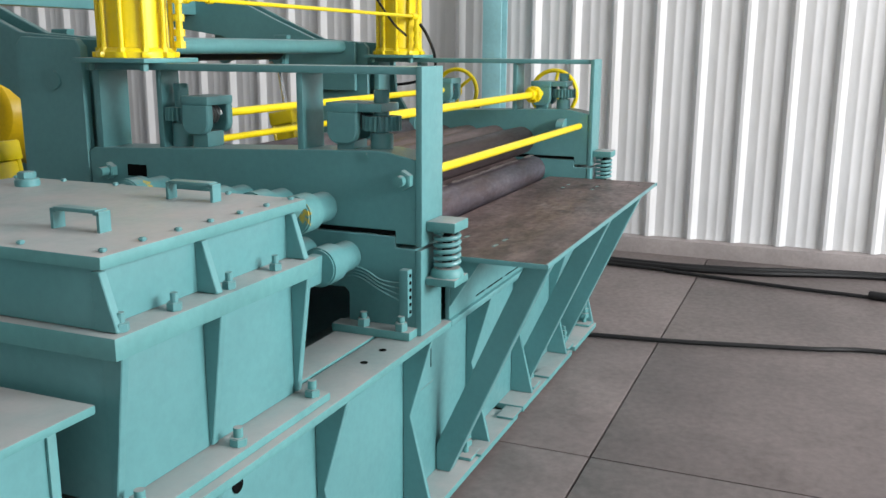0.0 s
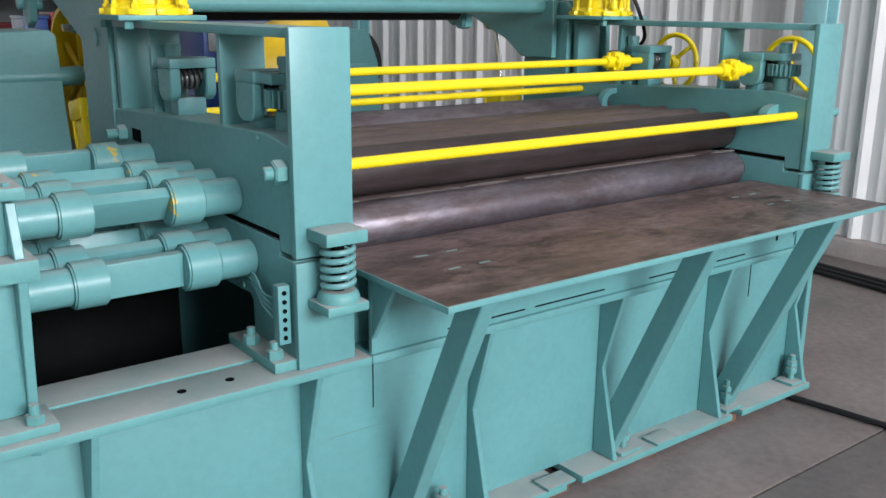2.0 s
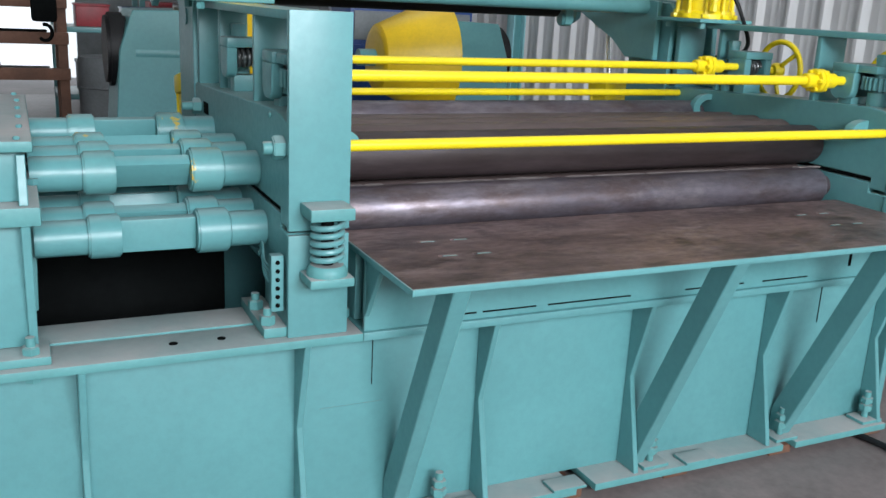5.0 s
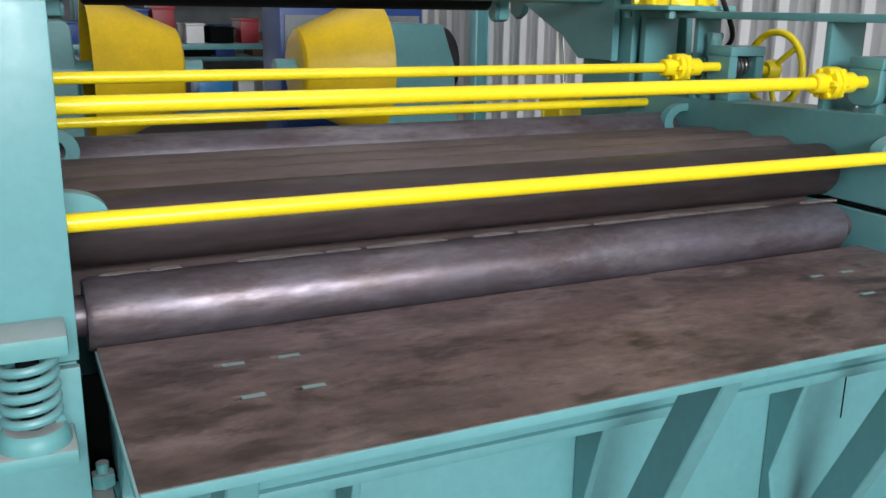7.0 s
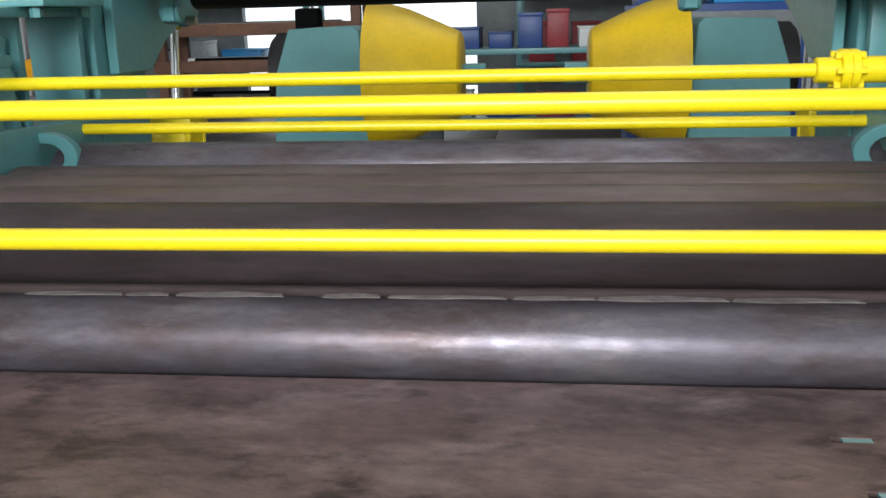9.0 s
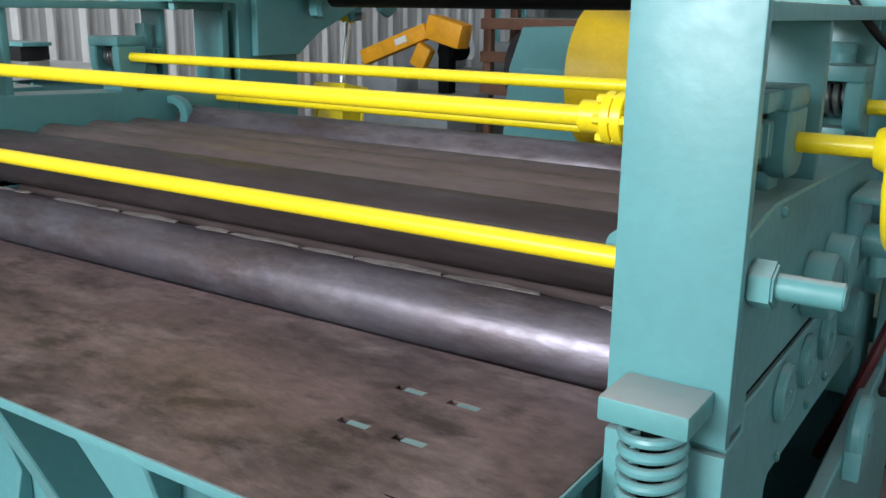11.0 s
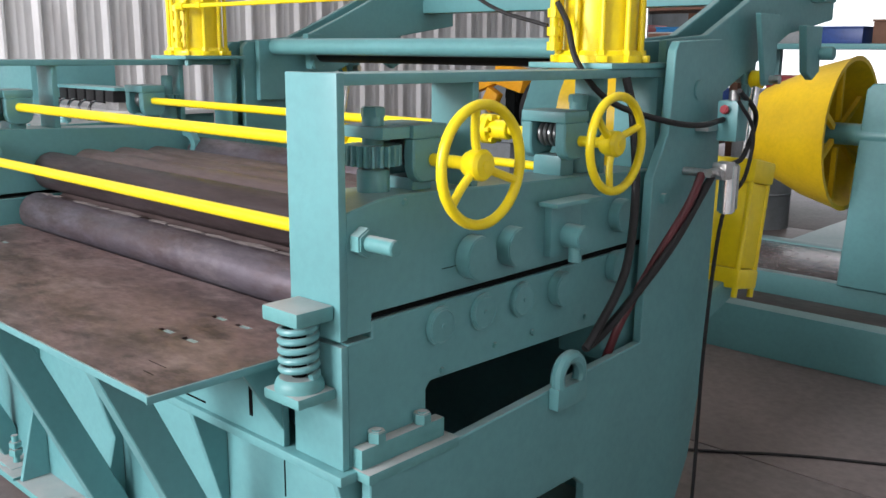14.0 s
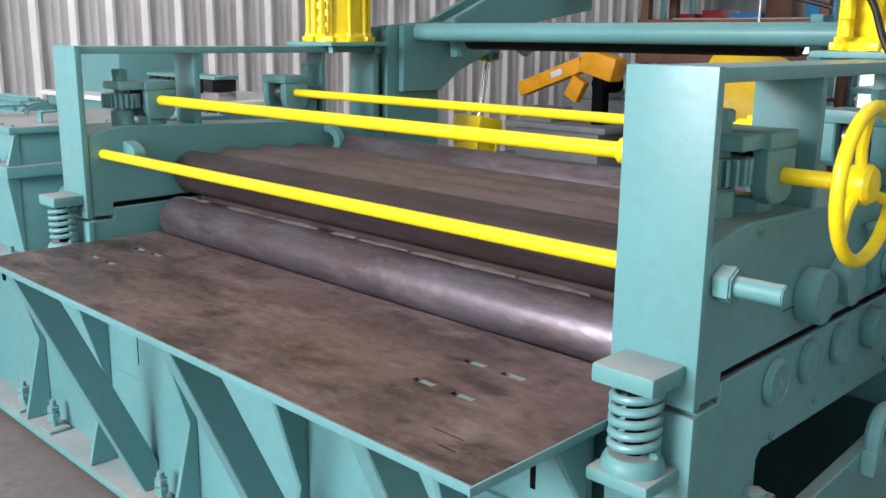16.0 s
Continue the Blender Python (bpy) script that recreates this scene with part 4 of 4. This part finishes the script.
def hose(points, r, mat, label):
    h = tagged(part("hose", tube(smooth_path(points, 8), r, 10), mat), label, "hose", "air hoses")
    return h


hose([(2.12, 0.97, 1.66), (2.17, 0.95, 1.60), (2.22, 0.93, 1.50), (2.30, 0.97, 1.40), (2.38, 1.12, 1.345), (2.41, 1.28, 1.325), (2.41, 1.42, 1.335)], 0.0085, BLACK, "black air hose from the cylinder to the valve")
hose([(2.30, 1.05, 1.46), (2.32, 1.06, 1.36), (2.36, 1.03, 1.15), (2.40, 0.93, 0.95), (2.395, 0.80, 0.80), (2.39, 0.78, 0.775), (2.40, 0.88, 0.82), (2.42, 1.12, 0.98), (2.43, 1.27, 1.12), (2.44, 1.32, 1.185)], 0.012, BLACK, "black air hose looping down beside the covers")
hose([(2.42, 1.29, 1.185), (2.42, 1.22, 1.10), (2.39, 1.10, 0.95), (2.35, 1.02, 0.80), (2.32, 1.0, 0.70), (2.25, 1.0, 0.5)], 0.0125, REDHOSE, "dark red air hose dropping into the base")
hose([(2.45, 1.43, 1.39), (2.47, 1.50, 1.30), (2.455, 1.50, 1.16), (2.41, 1.46, 1.03), (2.39, 1.445, 0.62), (2.40, 1.42, 0.22), (2.42, 1.37, 0.03), (2.50, 1.20, 0.007), (2.66, 0.95, 0.007)], 0.006, BLACK, "thin black cable hanging down to the floor")
hose([(2.45, 1.43, 1.42), (2.43, 1.60, 1.34), (2.42, 1.56, 1.22), (2.43, 1.46, 1.20)], 0.008, BLACK, "short black hose at the valve")
hose([(1.45, 1.02, 1.95), (1.62, 1.0, 1.80), (1.85, 1.0, 1.66), (2.05, 1.02, 1.60)], 0.006, BLACK, "thin black hose hanging to the cylinder")

# ---- cables on the floor ----
for k, pts in enumerate((
        [(4.2, 3.5, 0.02), (3.98, 0.3, 0.02), (3.99, -0.6, 0.02), (4.25, -1.6, 0.02), (4.3, -3.2, 0.02)],
        [(4.28, 3.2, 0.02), (4.06, 0.35, 0.02), (4.08, -0.5, 0.02), (4.32, -1.5, 0.02), (4.36, -3.0, 0.02)],
        [(4.15, 3.0, 0.018), (3.9, 0.2, 0.018), (3.84, -0.2, 0.018), (3.72, -0.9, 0.018), (3.66, -1.46, 0.018)],
        [(2.15, 0.18, 0.018), (2.2, 0.0, 0.018), (2.28, -0.5, 0.018), (2.42, -1.1, 0.018), (2.52, -1.6, 0.018), (2.3, -3.0, 0.018)])):
    tagged(part("floor_cable", tube(smooth_path(pts, 8), (0.019, 0.017, 0.013, 0.013)[k], 8), BLACK), "black rubber power cable lying on the floor", "cable", "floor cables")
plug = part("cable_plug", rod((3.67, -1.43, 0.03), (3.65, -1.55, 0.03), 0.028, seg=16, bev=0.006), BLACK)
tagged(plug, "black cable plug lying on the concrete floor", "plug")
tagged(part("floor_cable", tube(smooth_path([(1.9, 1.8, 0.006), (2.16, 1.99, 0.006), (2.56, 2.27, 0.006), (3.3, 2.62, 0.006), (4.1, 2.8, 0.006)], 8), 0.006, 8), BLACK), "thin black cable trailing across the floor", "cable", "floor cables")

# ---- the uncoiler behind ----
unc = thing("uncoiler", (1.28, 4.0, 0), "double-cone uncoiler with yellow cones and teal headstocks", "machine")
AX, AZ = 3.62, 1.135
for s in (-1, 1):
    c = 1.262
    prof = [(0.315, 0.16), (0.318, 0.200), (0.33, 0.218), (0.58, 0.330), (0.755, 0.380), (0.775, 0.388), (0.775, 0.365), (0.40, 0.205)]
    part("cone", lathe([(s * a, r) for a, r in prof], (c, AX, AZ), "x", 48), AMBER, unc, "amber-yellow expanding cone")
    part("shaft", rod((c + s * 0.2, AX, AZ), (c + s * 1.2, AX, AZ), 0.055, seg=24), TEAL, unc)
    for k in range(6):
        a = k * math.pi / 3
        t = box(-0.012, 0.012, -0.015, 0.015, 0.07, 0.335, 0.002)
        t.transform(Matrix.Translation((c + s * 0.70, AX, AZ)) @ Matrix.Rotation(a, 4, "X"))
        part("cone_spoke", t, AMBER, unc)
    x0, x1 = sorted((c + s * 0.84, c + s * 1.29))
    inner, outer = (x0, x1) if s > 0 else (x1, x0)
    part("headstock", prism("y", AX - 0.05, AX + 0.50, [(inner - s * 0.05, 0.36), (inner, 1.36), (inner + s * 0.03, 1.39), (outer - s * 0.08, 1.38), (outer, 1.15), (outer + s * 0.06, 0.36)], 0.006), TEAL, unc)
    part("end_wheel", rod((outer - s * 0.06, AX + 0.2, 1.14), (outer + s * 0.06, AX + 0.2, 1.14), 0.22, seg=32, bev=0.02), BLACK, unc)
part("front_rail", box(-0.6, 3.3, 3.25, 3.37, 0.0, 0.25, 0.006), TEAL, unc)
part("front_plate", box(-0.6, 3.3, 3.371, 3.62, 0.225, 0.242, 0.003), ROLL_DARK, unc, "brown shiny steel plate")
part("middle_rail", box(-0.6, 3.3, 3.621, 3.69, 0.0, 0.36, 0.006), TEAL, unc)
part("bed_plate", box(-0.6, 3.3, 3.691, 4.499, 0.33, 0.35, 0.003), SHINY, unc, "brown shiny steel plate")
part("rear_rail", box(-0.6, 3.3, 4.5, 4.62, 0.0, 0.36, 0.006), TEAL, unc)
part("coil_car_bed", box(1.0, 1.6, 4.63, 7.0, 0.0, 0.16, 0.006), TEAL, unc)

# ---- things at the back of the hall ----
def rack(x0, x1, y, d, top, levels):
    r = thing("storage_rack", ((x0 + x1) / 2, y, 0), "teal steel storage rack with loaded shelves", "rack", "racks at the back")
    for x in (x0, x1):
        for yy in (y, y + d):
            part("upright", box(x - 0.035, x + 0.035, yy - 0.035, yy + 0.035, 0, top, 0.004), TEAL, r)
    for z in levels:
        part("shelf", box(x0 - 0.036, x1 + 0.036, y - 0.04, y + d + 0.04, z - 0.05, z, 0.004), TEAL, r)
    return r


rack(-0.2, 2.9, 7.2, 0.7, 2.2, (0.5, 1.12, 1.62))
rack(-4.2, -1.7, 10.6, 0.8, 3.0, (0.8, 1.7, 2.5))
rack(1.0, 4.0, 10.8, 0.8, 3.0, (0.8, 1.7, 2.5))
rng = random.Random(11)
crates = [RED, BLUE, BLUE_LIGHT, WHITE, GREY, RUST, DARK, RED, GREY]


def crate(x, y, z, w, d, h, mat, words):
    t = thing("crate", (x, y, z), words, "crate", "goods on the racks")
    part("body", box(x - w / 2, x + w / 2, y - d / 2, y + d / 2, z, z + h * 0.9, 0.01), mat, t)
    part("rim", box(x - w / 2 - 0.008, x + w / 2 + 0.008, y - d / 2 - 0.008, y + d / 2 + 0.008, z + h * 0.9, z + h, 0.004), mat, t)


names = {RED.name: "red", BLUE.name: "blue", BLUE_LIGHT.name: "light blue", WHITE.name: "white", GREY.name: "grey", RUST.name: "rusty brown", DARK.name: "black"}
for zs in (0.5, 1.12, 1.62):
    x = -0.05
    while x < 2.7:
        w = rng.uniform(0.16, 0.42)
        m = rng.choice(crates)
        crate(x + w / 2, 7.5, zs, w * 0.9, rng.uniform(0.3, 0.5), rng.uniform(0.12, 0.34), m, names[m.name] + " storage box on a teal rack shelf")
        x += w + rng.uniform(0.02, 0.15)
for x0, x1, y in ((-4.1, -1.8, 11.0), (1.1, 3.9, 11.2)):
    for zs in (0.8, 1.7, 2.5):
        x = x0
        while x < x1 - 0.3:
            w = rng.uniform(0.25, 0.6)
            m = rng.choice(crates)
            crate(x + w / 2, y, zs, w * 0.9, 0.5, rng.uniform(0.15, 0.55), m, names[m.name] + " storage box on a far rack shelf")
            x += w + rng.uniform(0.02, 0.2)
crate(2.68, 5.3, 1.46, 0.5, 0.4, 0.12, BLUE_LIGHT, "light blue plastic box on a tool cabinet")
crate(2.15, 5.3, 1.46, 0.4, 0.4, 0.10, BLUE, "dark blue plastic box on a tool cabinet")
crate(2.2, 5.3, 1.56, 0.3, 0.3, 0.05, RED, "flat red box on a blue box")
cabinet = thing("tool_cabinet", (2.4, 5.3, 0), "blue steel tool cabinet with dark drawers", "cabinet")
part("body", box(1.9, 3.0, 5.05, 5.55, 0.0, 1.46, 0.01), BLUE, cabinet)
for k in range(5):
    d = part("drawer", box(1.93, 2.97, 5.03, 5.0495, 0.1 + 0.27 * k, 0.33 + 0.27 * k, 0.004), GREY if k == 4 else BLUE, cabinet)
    part("handle", box(2.2, 2.7, 5.01, 5.0295, 0.2 + 0.27 * k, 0.225 + 0.27 * k, 0.004), STEEL, d)

saw = thing("band_saw", (-2.4, 6.0, 0), "orange metal band saw on a grey stand", "saw")
part("stand", box(-2.9, -1.9, 5.8, 6.3, 0, 0.66, 0.02), GREY, saw)
part("bed", box(-3.0, -1.8, 5.75, 6.35, 0.661, 0.72, 0.01), GREY, saw)
turn = Matrix.Rotation(radians(-20), 4, "Y")
b = box(-0.40, 0.40, -0.06, 0.06, -0.075, 0.075, 0.03)
b.transform(Matrix.Translation((-2.62, 6.0, 1.15)) @ turn)
bow = part("bow", b, ORANGE, saw)
b = box(-0.07, 0.07, -0.004, 0.004, -0.03, 0.03, 0.002)
b.transform(Matrix.Translation((-2.52, 5.938, 1.19)) @ turn)
part("plate", b, WHITE, bow)
b = box(-0.19, 0.19, -0.10, 0.10, -0.11, 0.11, 0.025)
b.transform(Matrix.Translation((-2.03, 6.0, 1.28)) @ Matrix.Rotation(radians(14), 4, "Y"))
part("wheel_cover", b, ORANGE, saw)
b = box(-0.08, 0.08, -0.05, 0.05, -0.11, 0.11, 0.02)
b.transform(Matrix.Translation((-2.30, 5.98, 1.05)) @ Matrix.Rotation(radians(28), 4, "Y"))
part("blade_guide", b, ORANGE, saw)
part("motor", rod((-2.1, 6.05, 1.10), (-2.1, 6.35, 1.10), 0.09, seg=20, bev=0.01), DARK, saw)
part("vice", box(-2.9, -2.5, 5.85, 6.2, 0.72, 0.86, 0.01), GREY, saw)
part("column", box(-2.16, -2.04, 6.03, 6.15, 0.72, 1.2, 0.01), DARK, saw)

sw = thing("switch_box", (4.2, 1.46, 1.0), "small black switch box on the wall stanchion", "switch")
part("body", box(4.16, 4.231, 1.405, 1.47, 1.0, 1.14, 0.008), BLACK, sw)
part("knob", rod((4.159, 1.437, 1.09), (4.145, 1.437, 1.09), 0.014, seg=14, bev=0.003), GREY, sw)

cab = thing("lathe_machine", (-3.3, 8.2, 0), "grey workshop lathe by the sheet wall", "lathe")
part("bed", box(-4.0, -2.4, 8.0, 8.5, 0.0, 0.8, 0.03), GREY, cab)
part("headstock", box(-4.0, -3.4, 8.0, 8.5, 0.801, 1.25, 0.03), GREY, cab)
part("chuck", rod((-3.39, 8.25, 1.02), (-3.2, 8.25, 1.02), 0.13, seg=24, bev=0.01), STEEL, cab)
part("tailstock", box(-2.8, -2.5, 8.05, 8.45, 0.801, 1.12, 0.03), GREY, cab)
drum = thing("steel_drum", (0.2, 6.8, 0), "grey steel drum standing on the floor", "drum")
part("shell", lathe([(0, 0.27), (0.3, 0.27), (0.31, 0.28), (0.32, 0.27), (0.6, 0.27), (0.61, 0.28), (0.62, 0.27), (0.88, 0.27)], (0.2, 6.8, 0), "z", 32), GREY, drum)

# hydraulic unit beyond the gearbox
hyd = thing("hydraulic_unit", (-2.4, 1.9, 0), "teal hydraulic power unit with black solenoid valves", "hydraulic unit")
part("tank", box(-3.3, -1.55, 1.35, 2.25, 0.0, 1.12, 0.01), TEAL, hyd)
part("deck", box(-3.34, -1.5, 1.3, 2.3, 1.121, 1.15, 0.004), WHITE, hyd, "pale dusty deck plate")
part("pump_box", box(-3.2, -2.55, 1.5, 2.1, 1.151, 1.42, 0.008), TEAL, hyd)
rail = part("valve_rail", box(-2.4, -1.62, 1.62, 1.74, 1.151, 1.20, 0.004), STEEL, hyd)
for k in range(6):
    b = box(-2.37 + 0.125 * k, -2.27 + 0.125 * k, 1.60, 1.76, 1.201, 1.27, 0.006)
    part("solenoid_valve", b, BLACK, rail)
part("valve_cover", box(-2.4, -1.62, 1.60, 1.76, 1.271, 1.29, 0.003), TEAL, hyd)
for k in range(5):
    x = -2.33 + 0.14 * k
    pts = smooth_path([(x, 1.61, 1.19), (x + 0.01, 1.53, 1.20), (x + 0.05, 1.48, 1.17), (x + 0.09, 1.47, 1.151)], 5)
    part("pressure_pipe", tube(pts, 0.011, 8), CHROME, hyd)

# timber and pipe rack in the left background
pr = thing("pipe_rack", (-1.0, 6.7, 0), "red-brown rack of beams holding pale pipes", "rack")
for x in (-1.9, -0.2):
    for y in (6.5, 7.0):
        part("upright", box(x - 0.04, x + 0.04, y - 0.04, y + 0.04, 0, 2.3, 0.004), RUST, pr)
for z in (0.75, 1.05, 1.35, 1.65, 1.95):
    part("beam", box(-1.95, -0.15, 6.42, 6.4595, z - 0.05, z + 0.05, 0.004), RUST, pr)
    part("shelf", box(-1.85, -0.25, 6.46, 7.04, z - 0.05, z - 0.02, 0.002), RUST, pr)
rng = random.Random(21)
for z in (0.75, 1.05, 1.35, 1.65):
    for k in range(5):
        y, r = 6.53 + 0.1 * k, rng.uniform(0.02, 0.045)
        m = rng.choice([WHITE, STEEL, GREY, DARK])
        bar = part("pipe", rod((-1.8 + rng.uniform(0, 0.3), y, z - 0.02 + r), (-0.3 - rng.uniform(0, 0.5), y, z - 0.02 + r), r, seg=14), m)
        tagged(bar, "pale steel pipe lying on the red-brown rack" if m is not DARK else "dark steel bar lying on the red-brown rack", "pipe", "pipes on the rack")
chain = thing("chain_hoist", (-0.35, 5.6, 0.9), "dark chain hoist hanging by the racks", "hoist")
part("block", box(-0.45, -0.27, 5.5, 5.66, 1.22, 1.5, 0.03), DARK, chain)
part("chain", rod((-0.33, 5.58, 1.5), (-0.33, 5.58, ZR - 0.29), 0.012, seg=8), STEEL, chain)
part("hook", tube([(-0.36 + 0.05 * math.sin(a), 5.58, 1.14 + 0.06 * math.cos(a)) for a in np.linspace(-0.3, 4.0, 14)], 0.014, 8), DARK, chain)
